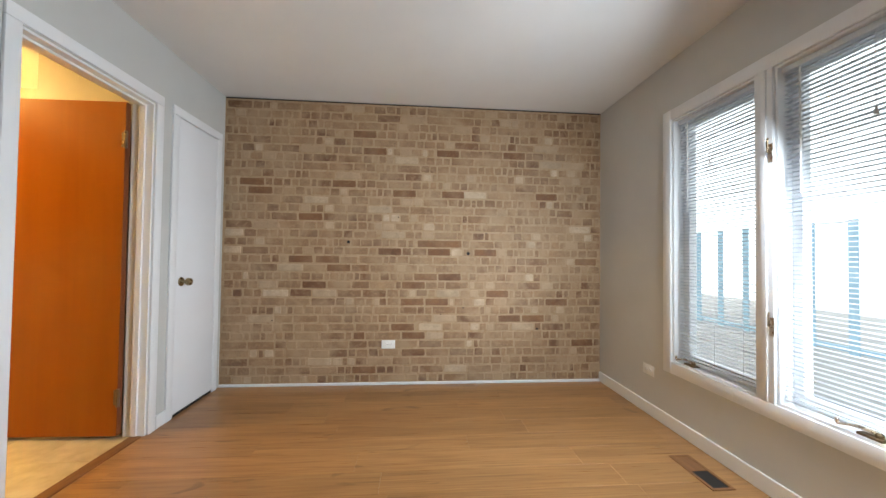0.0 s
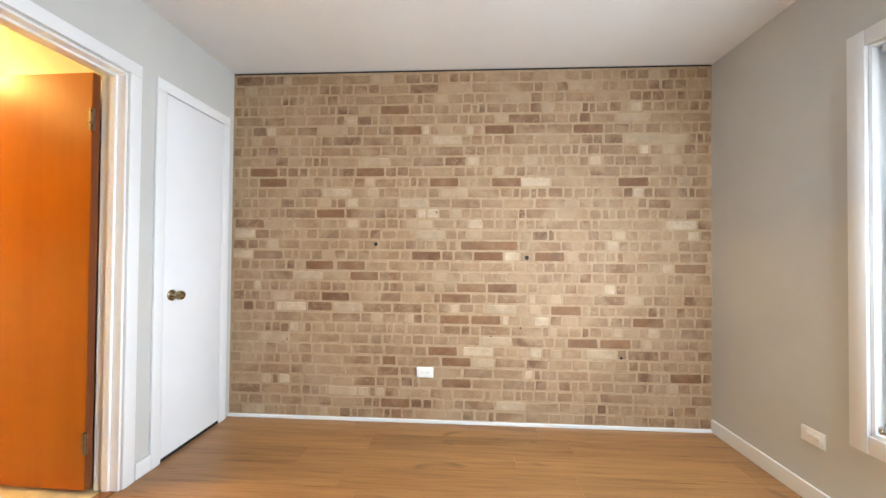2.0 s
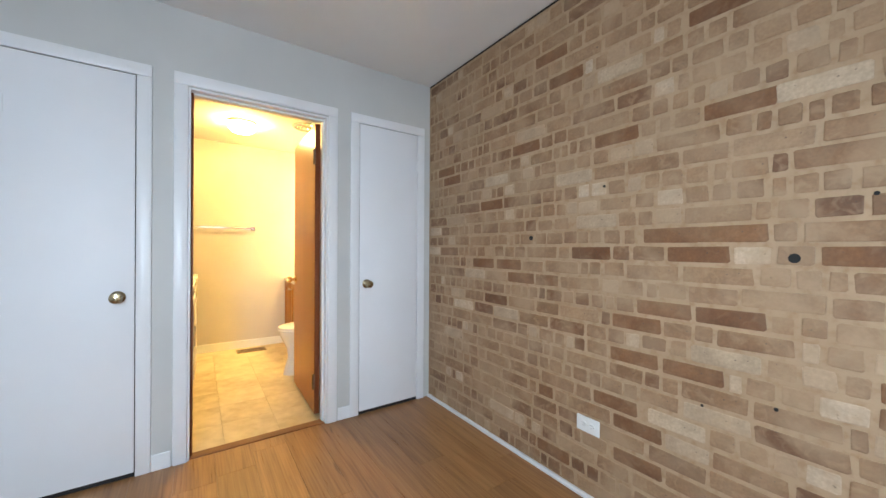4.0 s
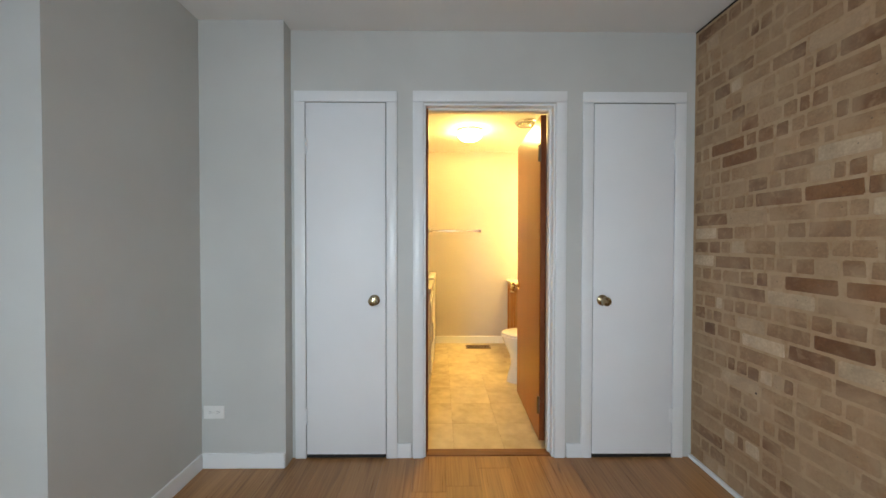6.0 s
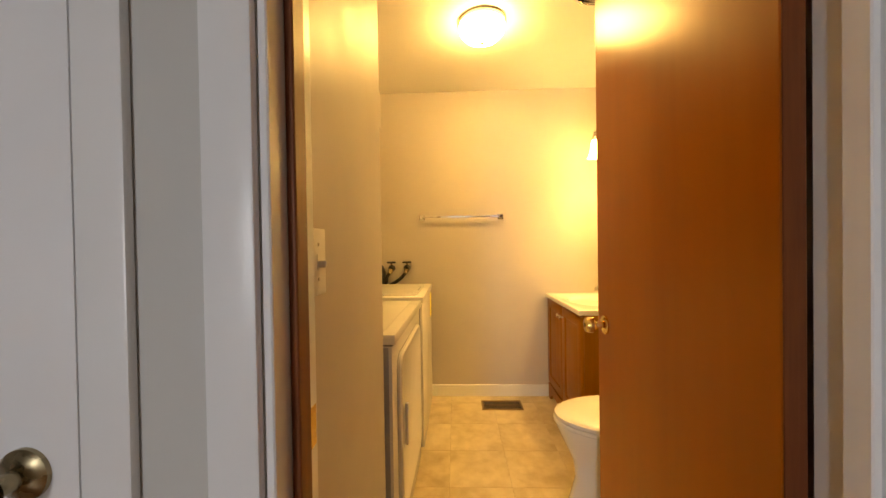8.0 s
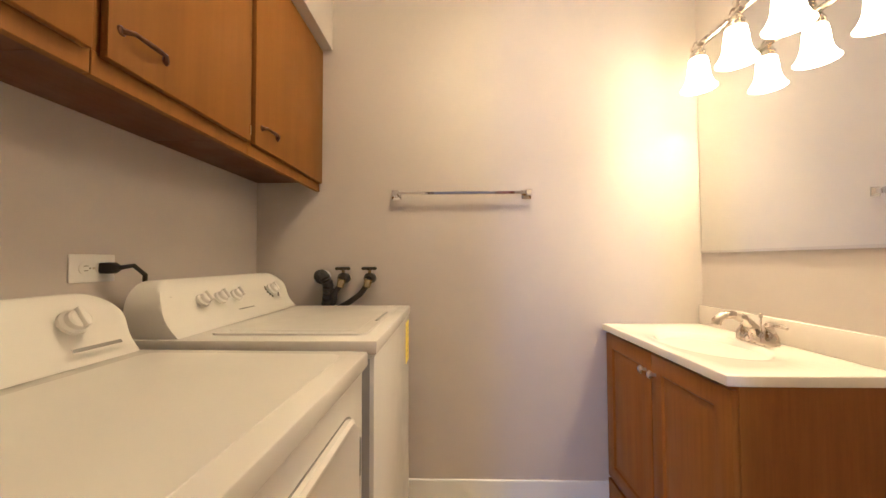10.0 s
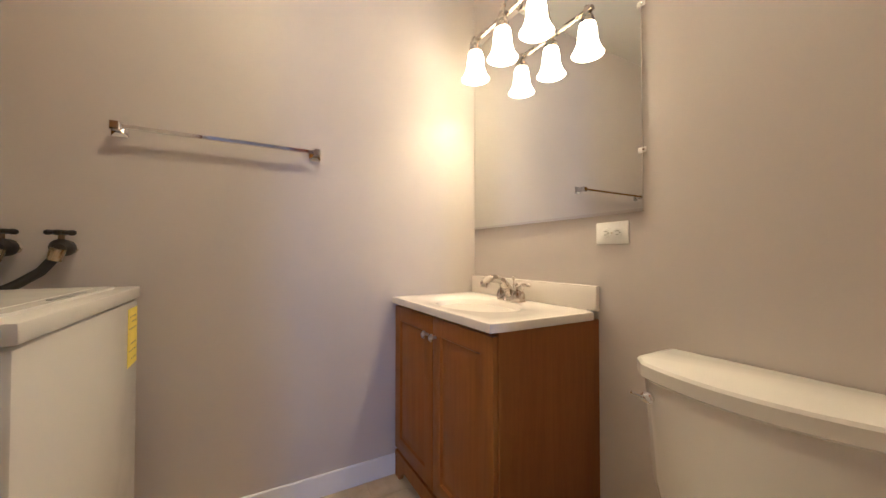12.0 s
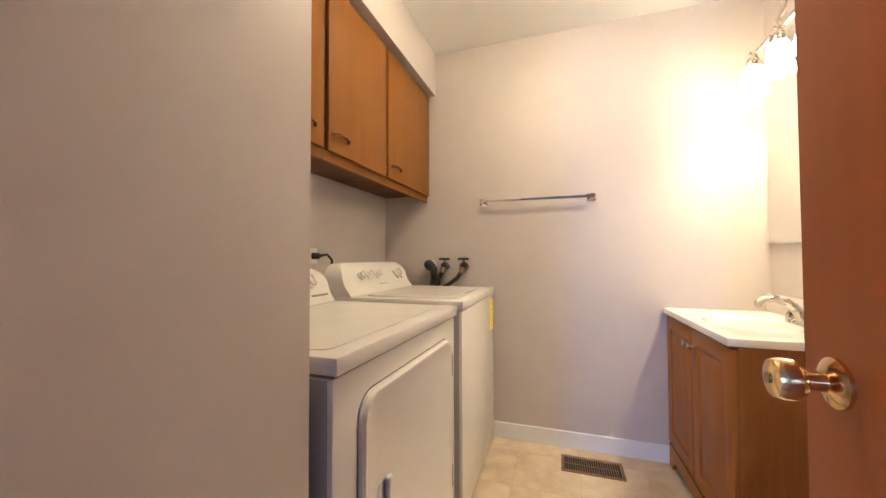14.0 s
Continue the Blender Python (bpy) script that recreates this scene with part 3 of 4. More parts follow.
def print_bars(parent, x0, y, z, tilt, widths, name="printed_text"):
    """Small print too fine to read, as bars on the console."""
    x = x0
    for w in widths:
        part(name, bm_box(0, w, -0.0018, 0.0018, 0, 0.0006), grey_ink, parent).matrix_local = pose(x, y, z, tilt, 0, 0)
        x += w + 0.03


def console(parent, w, depth, z0, z1, y_front, y_back):
    """A control console with a leaning, gently curved front and round upper corners."""
    r, n = 0.075, 10
    half = w / 2
    xs = [-half + r * (1 - math.cos(math.pi / 2 * k / n)) for k in range(n + 1)]
    xs = xs + [-x for x in xs[::-1]]
    rings = []
    lean = y_back + 0.05 - y_front
    for x in xs:
        e = max(0.0, r - (half - abs(x)))
        top = z1 - r + math.sqrt(max(0.0, r * r - e * e))
        u1 = (top - z0) / (z1 - z0)
        ring = [(x, y_front, z0)]
        for k in range(1, 8):
            u = u1 * k / 7
            ring.append((x, y_front + lean * (u + 0.10 * math.sin(u * math.pi * 2)) * 0.94, z0 + (top - z0) * k / 7 - (0.004 if k == 7 else 0)))
        y_top = ring[-1][1]
        ring += [(x, y_top - 0.010, top), (x, y_back, top - 0.003), (x, y_back, z0)]
        rings.append(ring)
    return part("console", bm_loft(rings), enamel, parent)


def washer():
    ob = thing("washing_machine", "white top-loading washing machine with yellow energy label", "washing machine", pose(-1.922, -1.855, 0))
    w, f, b = 0.345, 0.335, -0.335  # front looks along +y
    part("cabinet", bm_boxes([(-w, w, b, f, 0.03, 0.845)], 0.006, 2), enamel, ob)
    # thin sheet over the white side; its grey is painted shade
    part("side_panel", bm_box(w + 0.0002, w + 0.002, b + 0.01, f - 0.012, 0.035, 0.84), enamel_shaded, ob, "side panel with its shade painted in grey")
    part("top", bm_boxes([(-w - 0.003, w + 0.003, b, f + 0.006, 0.85, 0.885)], 0.005, 2), enamel, ob)
    lid = part("lid", bm_slab(rounded(-w + 0.055, w - 0.055, -0.13, f - 0.035, 0.03), 0.884, 0.891), enamel, ob)
    part("lid_field", bm_slab(rounded(-w + 0.085, w - 0.085, -0.10, f - 0.07, 0.03), 0.890, 0.8925), enamel, lid)
    part("lid_grip", bm_box(-0.09, 0.09, f - 0.055, f - 0.045, 0.8915, 0.894, 0.001), grey_ink, lid)
    console(ob, 0.68, 0.2, 0.886, 1.035, -0.17, b + 0.02)
    tilt = -52
    for x in (0.20, 0.12, 0.04):
        dial(ob, x, -0.210, 0.967, tilt, 0.021)
    dial(ob, -0.20, -0.210, 0.967, tilt, 0.026, True)
    part("badge", bm_lathe([(0.012, 0), (0.012, 0.002), (0.01, 0.003)], 16), grey_ink, ob).matrix_local = pose(0.30, -0.232, 0.995, tilt)
    print_bars(ob, -0.10, -0.2415, 1.008, tilt, [0.05, 0.045, 0.05, 0.04])
    print_bars(ob, -0.02, -0.178, 0.925, tilt, [0.09])
    for x in (-0.28, 0.28):
        for y in (-0.28, 0.28):
            part("foot", bm_lathe([(0.022, 0), (0.022, 0.012), (0.010, 0.014), (0.010, 0.04)], 12), black_rubber, ob).location = (x, y, 0)
    lab = part("energy_label", bm_box(-w + 0.008, -w + 0.105, f + 0.0002, f + 0.0012, 0.655, 0.825), yellow_paper, ob, "yellow energy label")
    for k, (z, ww) in enumerate(((0.80, 0.07), (0.785, 0.05), (0.765, 0.075), (0.72, 0.06), (0.70, 0.075), (0.675, 0.05))):
        part("printed_text", bm_box(-w + 0.018, -w + 0.018 + ww, f + 0.0012, f + 0.0016, z - 0.0009, z + 0.0009), grey_ink, lab)
    return ob


def dryer():
    ob = thing("clothes_dryer", "white front-door clothes dryer beside the washer", "dryer", pose(-1.150, -1.875, 0, 0, 0, -1.2) @ Matrix.Diagonal((1, 1, 0.968, 1)))
    w, f, b = 0.365, 0.335, -0.335
    part("cabinet", bm_boxes([(-w, w, b, f, 0.03, 0.862)], 0.006, 2), enamel, ob)
    # this side's shade is painted on with a grey sheet
    part("side_panel", bm_box(w + 0.0002, w + 0.002, b + 0.01, f - 0.012, 0.035, 0.858), enamel_shaded, ob, "side panel with its shade painted in blue-grey")
    part("seam", bm_box(-w + 0.003, w - 0.003, b + 0.01, f + 0.0005, 0.862, 0.868), grey_ink, ob)
    part("top", bm_boxes([(-w - 0.004, w + 0.004, b, f + 0.012, 0.868, 0.905)], 0.0055, 2), enamel, ob)
    part("top_field", bm_slab(rounded(-w + 0.03, w - 0.03, -0.15, f - 0.035, 0.03), 0.904, 0.9068), enamel, ob)
    cx0, cx1, z0, z1 = -0.292, 0.282, 0.16, 0.80
    door = part("door", bm_loft([[(x, y, z) for x, z in rounded(cx0 + i, cx1 - i, z0 + i, z1 - i, 0.055, 6)] for y, i in ((f - 0.002, 0), (f + 0.010, 0), (f + 0.016, 0.006), (f + 0.016, 0.012), (f + 0.012, 0.02))]), enamel, ob)
    part("door_gap", bm_loft([[(x, y, z) for x, z in rounded(cx0 - 0.004, cx1 + 0.004, z0 - 0.004, z1 + 0.004, 0.058, 6)] for y in (f - 0.001, f + 0.001)]), grey_ink, door)
    # flat grey plate: the recess is only painted shade
    part("handle_recess", bm_loft([[(x, y, z) for x, z in rounded(0.185, 0.225, 0.42, 0.58, 0.012)] for y in (f + 0.011, f + 0.0125)]), enamel_shaded, door)
    part("handle", bm_box(0.175, 0.195, f + 0.012, f + 0.026, 0.415, 0.585, 0.006, 3), enamel, door)
    for z in (0.30, 0.70):
        part("door_hinge", bm_box(cx0 - 0.006, cx0 + 0.003, f + 0.002, f + 0.0165, z - 0.04, z + 0.04, 0.001), grey_ink, ob, "dark hinge strip")
    console(ob, 0.71, 0.2, 0.906, 1.05, -0.19, b + 0.02)
    tilt = -57
    dial(ob, -0.235, -0.2225, 0.992, tilt, 0.028)
    part("badge", bm_box(-0.05, 0.05, -0.004, 0.004, 0, 0.001), grey_ink, ob).matrix_local = pose(-0.26, -0.1918, 0.94, tilt)
    print_bars(ob, -0.26, -0.2442, 1.02, tilt, [0.06])
    for x in (-0.3, 0.3):
        for y in (-0.28, 0.28):
            part("foot", bm_lathe([(0.022, 0), (0.022, 0.012), (0.010, 0.014), (0.010, 0.04)], 12), black_rubber, ob).location = (x, y, 0)
    return ob


washer()
dryer()


def wash_valve(y, label, hose_to):
    ob = thing("washer_valve", label, "water valve", pose(XB, y, 1.005) @ Matrix.Diagonal((1.25, 1.25, 1.25, 1)), "washer valves")
    part("flange", bm_lathe([(0.018, 0), (0.017, 0.004), (0.012, 0.007)], 18, "x"), nickel, ob)
    part("body", bm_tube([(0.004, 0, 0), (0.016, 0, 0), (0.018, 0, 0), (0.046, 0, 0), (0.058, 0, -0.004)], [0.011, 0.012, 0.020, 0.021, 0.014], 14), black_rubber, ob)
    part("stem", bm_tube([(0.042, 0, 0.005), (0.042, 0, 0.030)], 0.006, 8), bronze, ob)
    h = part("handwheel", bm_lathe([(0.008, 0), (0.022, 0.002), (0.024, 0.007), (0.020, 0.011), (0.006, 0.012)], 14), black_rubber, ob)
    h.location = (0.042, 0, 0.030)
    for k in range(5):
        a = k * math.tau / 5
        part("lobe", bm_lathe([(0.004, 0), (0.008, 0.003), (0.008, 0.009), (0.003, 0.012)], 8), black_rubber, h).location = (0.021 * math.cos(a), 0.021 * math.sin(a), 0)
    part("coupling", bm_tube([(0.055, 0, -0.002), (0.055, -0.008, -0.03)], [0.015, 0.013], 12), antique, ob)
    part("hose", bm_tube([(0.055, -0.008, -0.025), (0.05, -0.03, -0.055), (0.044, hose_to * 0.55, -0.085), (0.036, hose_to, -0.115), (0.034, hose_to - 0.05, -0.2), (0.034, hose_to - 0.06, -0.5)], 0.0105, 10), black_rubber, ob)


wash_valve(-1.70, "wall faucet with black hose behind the washer", -0.13)
wash_valve(-1.82, "wall faucet with black hose above the washer", -0.06)


def drain_hose():
    pts = [(0.002, -0.005, -0.012), (0.03, -0.012, -0.002), (0.052, -0.002, 0.014), (0.06, 0.02, 0.004), (0.055, 0.036, -0.03), (0.045, 0.034, -0.08), (0.036, 0.022, -0.16), (0.036, 0.01, -0.45)]
    fine = []
    for a, b in zip(pts, pts[1:]):
        fine += [Vector(a).lerp(Vector(b), k / 6) for k in range(6)]
    ob = thing("drain_hose", "black corrugated washer drain hose", "hose", pose(XB, -1.925, 1.01))
    part("hose", bm_tube(fine, [0.026 if k % 2 else 0.0215 for k in range(len(fine))], 12), black_rubber, ob)
    part("wall_collar", bm_lathe([(0.032, 0), (0.030, 0.005), (0.024, 0.008)], 18, "x"), plastic, ob)


drain_hose()


def dryer_plug():
    outlet(pose(-1.575, YS, 1.068, 0, 0, 180), "white wall outlet behind the dryer")
    ob = thing("power_cord", "black plug and cord in the laundry outlet", "power cord", pose(-1.600, YS, 1.068))
    part("plug", bm_loft([[(x, y, z) for x, z in rounded(-0.016 * k, 0.016 * k, -0.014 * k, 0.014 * k, 0.006 * k)] for y, k in ((0.0095, 1), (0.03, 1.05), (0.045, 0.6), (0.05, 0.35))]), black_rubber, ob)
    part("cord", bm_tube([(0, 0.047, 0), (-0.02, 0.07, 0.006), (-0.05, 0.075, -0.02), (-0.065, 0.06, -0.08), (-0.07, 0.045, -0.16), (-0.07, 0.035, -0.3)], 0.006, 8), black_rubber, ob)


dryer_plug()


# ---- wall cabinets ----
def wall_cabinet(x0, x1, handle_x, label, latch_side=None):
    ob = thing("wall_cabinet", label, "cabinet", pose((x0 + x1) / 2, YS, 1.41), "laundry wall cabinets")
    w, d, h = (x1 - x0) / 2, 0.30, 0.684
    # carcass colour carries painted shade for the cabinet's underside
    part("carcass", bm_boxes([(-w + 0.001, -w + 0.016, 0.001, d - 0.018, 0.045, h), (w - 0.016, w - 0.001, 0.001, d - 0.018, 0.045, h), (-w + 0.016, w - 0.016, 0.001, d - 0.018, 0.045, 0.06), (-w + 0.016, w - 0.016, 0.001, d - 0.018, h - 0.015, h)]), cabinet_shaded, ob)
    part("face_frame", bm_boxes([(-w + 0.001, w - 0.001, d - 0.018, d - 0.001, 0, 0.045), (-w + 0.001, -w + 0.03, d - 0.018, d - 0.001, 0.045, h), (w - 0.03, w - 0.001, d - 0.018, d - 0.001, 0.045, h), (-w + 0.03, w - 0.03, d - 0.018, d - 0.001, h - 0.03, h)], 0.001), cabinet_wood, ob)
    door = part("door", bm_box(-w + 0.012, w - 0.012, d, d + 0.017, 0.036, h - 0.016, 0.004, 2), cabinet_wood, ob)
    hx = handle_x - (x0 + x1) / 2
    pull = part("pull", bm_tube([(hx - 0.05, d + 0.018, 0.10), (hx - 0.035, d + 0.03, 0.103), (hx, d + 0.038, 0.098), (hx + 0.035, d + 0.03, 0.103), (hx + 0.05, d + 0.018, 0.10)], [0.007, 0.0045, 0.0055, 0.0045, 0.007], 8), pull_bronze, door, "bowed bronze pull")
    for s in (-0.05, 0.05):
        part("pull_foot", bm_lathe([(0.010, 0), (0.008, 0.003), (0.003, 0.004)], 10, "y"), pull_bronze, pull).location = (hx + s, d + 0.0168, 0.10)
    if latch_side:
        part("hinge", bm_box(latch_side * (w - 0.018) - 0.004, latch_side * (w - 0.018) + 0.004, d + 0.017, d + 0.019, 0.055, 0.085), brass, door)


wall_cabinet(-2.336, -1.748, -1.846, "honey stained wall cabinet against the bathroom corner")
wall_cabinet(-1.748, -1.278, -1.365, "honey stained wall cabinet above the dryer", -1)
wall_cabinet(-1.278, -0.732, -1.165, "honey stained wall cabinet beside the closet wall")
structure("trim_soffit", bm_box(XB + 0.001, -0.732, -1.899, -1.892, 2.089, 2.103, 0.002), bath_paint)


# ---- towel bar ----
def towel_bar():
    ob = thing("towel_bar", "chrome towel bar with square posts", "towel bar", pose(XB, -1.282, 1.39))
    for y in (-0.302, 0.302):
        p = part("post", bm_loft([[(x, y + s * a, s2 * a) for s, s2 in ((-1, -1), (1, -1), (1, 1), (-1, 1))] for x, a in ((0, 0.022), (0.005, 0.022), (0.012, 0.011), (0.034, 0.010), (0.040, 0.014), (0.062, 0.014), (0.066, 0.011))]), chrome, ob)
    part("bar", bm_box(0.045, 0.058, -0.30, 0.30, -0.0065, 0.0065, 0.001), chrome, ob)


towel_bar()


# ---- vanity ----
VX0, VX1, VY0 = XB + 0.002, -1.598, -0.64


def vanity():
    ob = thing("vanity_cabinet", "walnut-tone bathroom vanity cabinet with two panel doors", "vanity", pose((VX0 + VX1) / 2, YN - 0.001, 0))
    w, d, h = (VX1 - VX0) / 2 - 0.008, 0.425, 0.7675
    part("body", bm_boxes([(-w, w, -d, 0, 0.10, h)], 0.001), vanity_wood, ob)
    part("side_panel", bm_box(w + 0.0003, w + 0.003, -d - 0.0, -0.0, 0.002, h - 0.001, 0.0005), vanity_wood, ob)
    arch = [(-w, 0), (-w + 0.05, 0)] + [(-w + 0.05 + 0.05 * k / 5, 0.05 * math.sin(k / 5 * math.pi / 2)) for k in range(1, 6)]
    arch += [(-x, z) for x, z in arch[::-1]] + [(w, 0.11), (-w, 0.11)]
    part("apron", bm_loft([[(x, y, z) for x, z in arch] for y in (-d - 0.0005, -d - 0.017)]), vanity_wood, ob, "arched toe apron")
    for s in (-1, 1):
        x0, x1 = (0.002, w - 0.002) if s > 0 else (-w + 0.002, -0.002)
        rings = []
        for y, i in ((-d - 0.001, 0), (-d - 0.016, 0), (-d - 0.018, 0.003), (-d - 0.018, 0.058), (-d - 0.011, 0.064), (-d - 0.011, 0.070), (-d - 0.017, 0.092)):
            rings.append([(x, y, z) for x, z in ((x0 + i, 0.125 + i), (x1 - i, 0.125 + i), (x1 - i, h - 0.012 - i), (x0 + i, h - 0.012 - i))])
        door = part("door", bm_loft(rings), vanity_wood, ob)
        k = part("knob", bm_lathe([(0.006, 0), (0.005, -0.012), (0.013, -0.016), (0.015, -0.022), (0.011, -0.027), (0.004, -0.029)], 18, "y"), nickel, door, "round nickel knob")
        k.location = (s * 0.030, -d - 0.018, 0.69)


def vanity_top():
    ob = thing("bathroom_sink", "cream cultured marble sink top with backsplash", "sink", pose((VX0 + VX1) / 2, YN - 0.001, 0.768))
    w, d, t = (VX1 - VX0) / 2, 0.455, 0.027
    cx, cy, rx, ry, n = 0.0, -0.245, 0.205, 0.145, 48

    def edge(k, grow):
        a = math.tau * k / n
        c, s = math.cos(a), math.sin(a)
        q = 1 / max(abs(c) / (w - grow), abs(s) / ((0.245 if s > 0 else d - 0.245) - grow))
        return (cx + c * q, cy + s * q)

    def oval(f, z):
        return [(cx + rx * f * math.cos(math.tau * k / n), cy + ry * f * math.sin(math.tau * k / n), z) for k in range(n)]

    outer = [[(*edge(k, g), z) for k in range(n)] for g, z in ((0.0, 0.0), (0.0, t - 0.006), (0.0015, t - 0.002), (0.006, t), (0.012, t))]
    bowl = [oval(f, z) for f, z in ((1.18, t), (1.15, t - 0.003), (1.03, t - 0.004), (0.98, t - 0.010), (0.90, t - 0.035), (0.75, t - 0.075), (0.5, t - 0.10), (0.2, t - 0.112), (0.10, t - 0.114))]
    part("basin", bm_loft(outer + bowl), marble_top, ob)
    part("backsplash", bm_box(-w, w, -0.02, -0.0005, t, t + 0.085, 0.004, 2), marble_top, ob)
    part("drain", bm_lathe([(0.02, t - 0.112), (0.022, t - 0.109), (0.014, t - 0.108), (0.012, t - 0.104)], 20), chrome, ob).location = (cx, cy, 0)
    part("overflow", bm_box(-0.012, 0.012, cy + ry * 0.87, cy + ry * 0.89, t - 0.04, t - 0.032), chrome, ob)


def sink_faucet():
    ob = thing("sink_faucet", "brushed nickel two-handle bathroom faucet", "faucet", pose((VX0 + VX1) / 2, YN - 0.075, 0.7945))
    part("base", bm_loft([[(x, y, z) for x, y in rounded(-0.076 + i, 0.076 - i, -0.024 + i, 0.024 - i, 0.02 - i)] for z, i in ((0, 0), (0.008, 0), (0.016, 0.006), (0.022, 0.012))]), nickel, ob)
    part("spout", bm_tube([(0, 0, 0.015), (0, -0.012, 0.05), (0, -0.045, 0.082), (0, -0.085, 0.096), (0, -0.118, 0.092), (0, -0.136, 0.075), (0, -0.138, 0.062)], [0.022, 0.019, 0.016, 0.0145, 0.0145, 0.016, 0.015], 16), nickel, ob)
    part("lift_rod", bm_lathe([(0.003, 0.02), (0.003, 0.085), (0.007, 0.088), (0.007, 0.098), (0.003, 0.101)], 10), nickel, ob).location = (0, 0.016, 0)
    for s in (-1, 1):
        h = part("handle", bm_lathe([(0.026, 0.012), (0.024, 0.03), (0.015, 0.05), (0.013, 0.060), (0.016, 0.066), (0.010, 0.076)], 20), nickel, ob)
        h.location.x = s * 0.051
        part("lever", bm_tube([(0, 0, 0.067), (s * 0.02, -0.004, 0.070), (s * 0.055, -0.006, 0.073), (s * 0.07, -0.006, 0.070)], [0.006, 0.005, 0.0075, 0.005], 10), nickel, h)


vanity()
vanity_top()
sink_faucet()


def wall_mirror():
    x0, x1, z0, z1 = -2.328, -1.445, 1.118, 2.045
    ob = thing("wall_mirror", "large frameless wall mirror above the vanity", "mirror", pose((x0 + x1) / 2, YN - 0.001, z0))
    w, h = (x1 - x0) / 2, z1 - z0
    part("glass", bm_box(-w, w, -0.006, -0.0005, 0, h, 0.0015), mirror_silver, ob)
    part("bottom_channel", bm_boxes([(-w, w, -0.009, -0.0065, -0.004, 0.006), (-w, w, -0.0065, 0.0, -0.004, -0.0005)]), chrome, ob)
    for z in (0.18, 0.62):
        c = part("clip", bm_box(w - 0.012, w + 0.014, -0.011, -0.0065, z - 0.008, z + 0.008, 0.002), plastic, ob, "clear mirror clip")
        part("clip_screw", bm_lathe([(0.004, -0.011), (0.004, -0.0125), (0.002, -0.013)], 10, "y"), chrome, c).location = (w + 0.006, 0, z)


wall_mirror()


def vanity_light():
    ob = thing("vanity_light", "three-lamp nickel vanity light with bell glass shades", "wall lamp", pose(-1.932, YN - 0.001, 1.935))
    part("back_plate", bm_loft([[(x, y, z) for x, z in rounded(-0.06 + i, 0.06 - i, 0.10 + i, 0.20 - i, 0.03)] for y, i in ((0, 0), (-0.016, 0.0), (-0.022, 0.008))]), nickel, ob)
    part("arm", bm_tube([(0, -0.02, 0.15), (0, -0.07, 0.165), (0, -0.118, 0.12), (0, -0.138, 0.055), (0, -0.142, 0.022)], 0.010, 12), nickel, ob)
    part("arm_scroll", bm_tube([(0.0, -0.05, 0.12), (0, -0.035, 0.09), (0, -0.055, 0.07), (0, -0.07, 0.09), (0, -0.06, 0.105)], 0.006, 10), nickel, ob)
    part("bar", bm_tube([(-0.215, -0.142, 0.012), (0.215, -0.142, 0.012)], 0.0115, 14), nickel, ob)
    for x in (-0.19, 0.0, 0.19):
        s = part("socket", bm_lathe([(0.012, 0.030), (0.016, 0.022), (0.016, 0.004), (0.021, -0.002), (0.023, -0.012), (0.028, -0.018), (0.029, -0.038), (0.026, -0.042)], 20), nickel, ob)
        s.location = (x, -0.142, 0)
        part("shade", bm_lathe([(0.025, -0.036), (0.032, -0.045), (0.036, -0.07), (0.038, -0.10), (0.043, -0.125), (0.054, -0.150), (0.062, -0.160), (0.058, -0.160), (0.048, -0.146), (0.034, -0.10), (0.022, -0.042)], 28), shade_glow, s, "lit frosted bell glass shade")
        part("bulb", bm_lathe([(0.010, -0.045), (0.014, -0.06), (0.022, -0.085), (0.024, -0.10), (0.019, -0.116), (0.008, -0.124), (0.001, -0.125)], 16), bulb_glow, s, "glowing light bulb")


vanity_light()


def ceiling_dome():
    ob = thing("ceiling_light", "lit opal glass dome ceiling light", "ceiling lamp", pose(-1.49, -1.17, HB))
    part("canopy", bm_lathe([(0.125, 0), (0.128, -0.012), (0.12, -0.022)], 36), enamel, ob)
    part("shade", bm_lathe([(0.118, -0.020), (0.122, -0.035), (0.115, -0.06), (0.092, -0.085), (0.055, -0.102), (0.015, -0.108), (0.002, -0.109)], 36), dome_glow, ob, "lit opal glass bowl")
    part("finial", bm_lathe([(0.010, -0.107), (0.010, -0.116), (0.004, -0.120)], 14), brass, ob)


ceiling_dome()


def fan_grille():
    ob = thing("exhaust_fan", "round chrome ceiling exhaust fan grille", "exhaust fan", pose(-1.26, -0.64, HB))
    part("rim", bm_lathe([(0.125, 0), (0.128, -0.006), (0.118, -0.016), (0.106, -0.018), (0.104, -0.004)], 40), chrome, ob)
    # black disc paints the shade behind the louvers
    part("well", bm_lathe([(0.105, -0.001), (0.105, -0.003), (0.001, -0.003)], 32), painted_dark, ob)
    for r in (0.092, 0.074, 0.056):
        ring = bm_lathe([(r, -0.004), (r + 0.006, -0.018), (r + 0.003, -0.020), (r - 0.003, -0.006)], 32, cap=False)
        part("louver_ring", ring, chrome, ob)
    part("hub", bm_lathe([(0.038, -0.004), (0.038, -0.018), (0.028, -0.028), (0.006, -0.031)], 24), chrome, ob)
    for k in range(3):
        part("spoke", bm_box(0.036, 0.108, -0.004, 0.004, -0.012, -0.006), chrome, ob).rotation_euler.z = k * math.tau / 3


fan_grille()


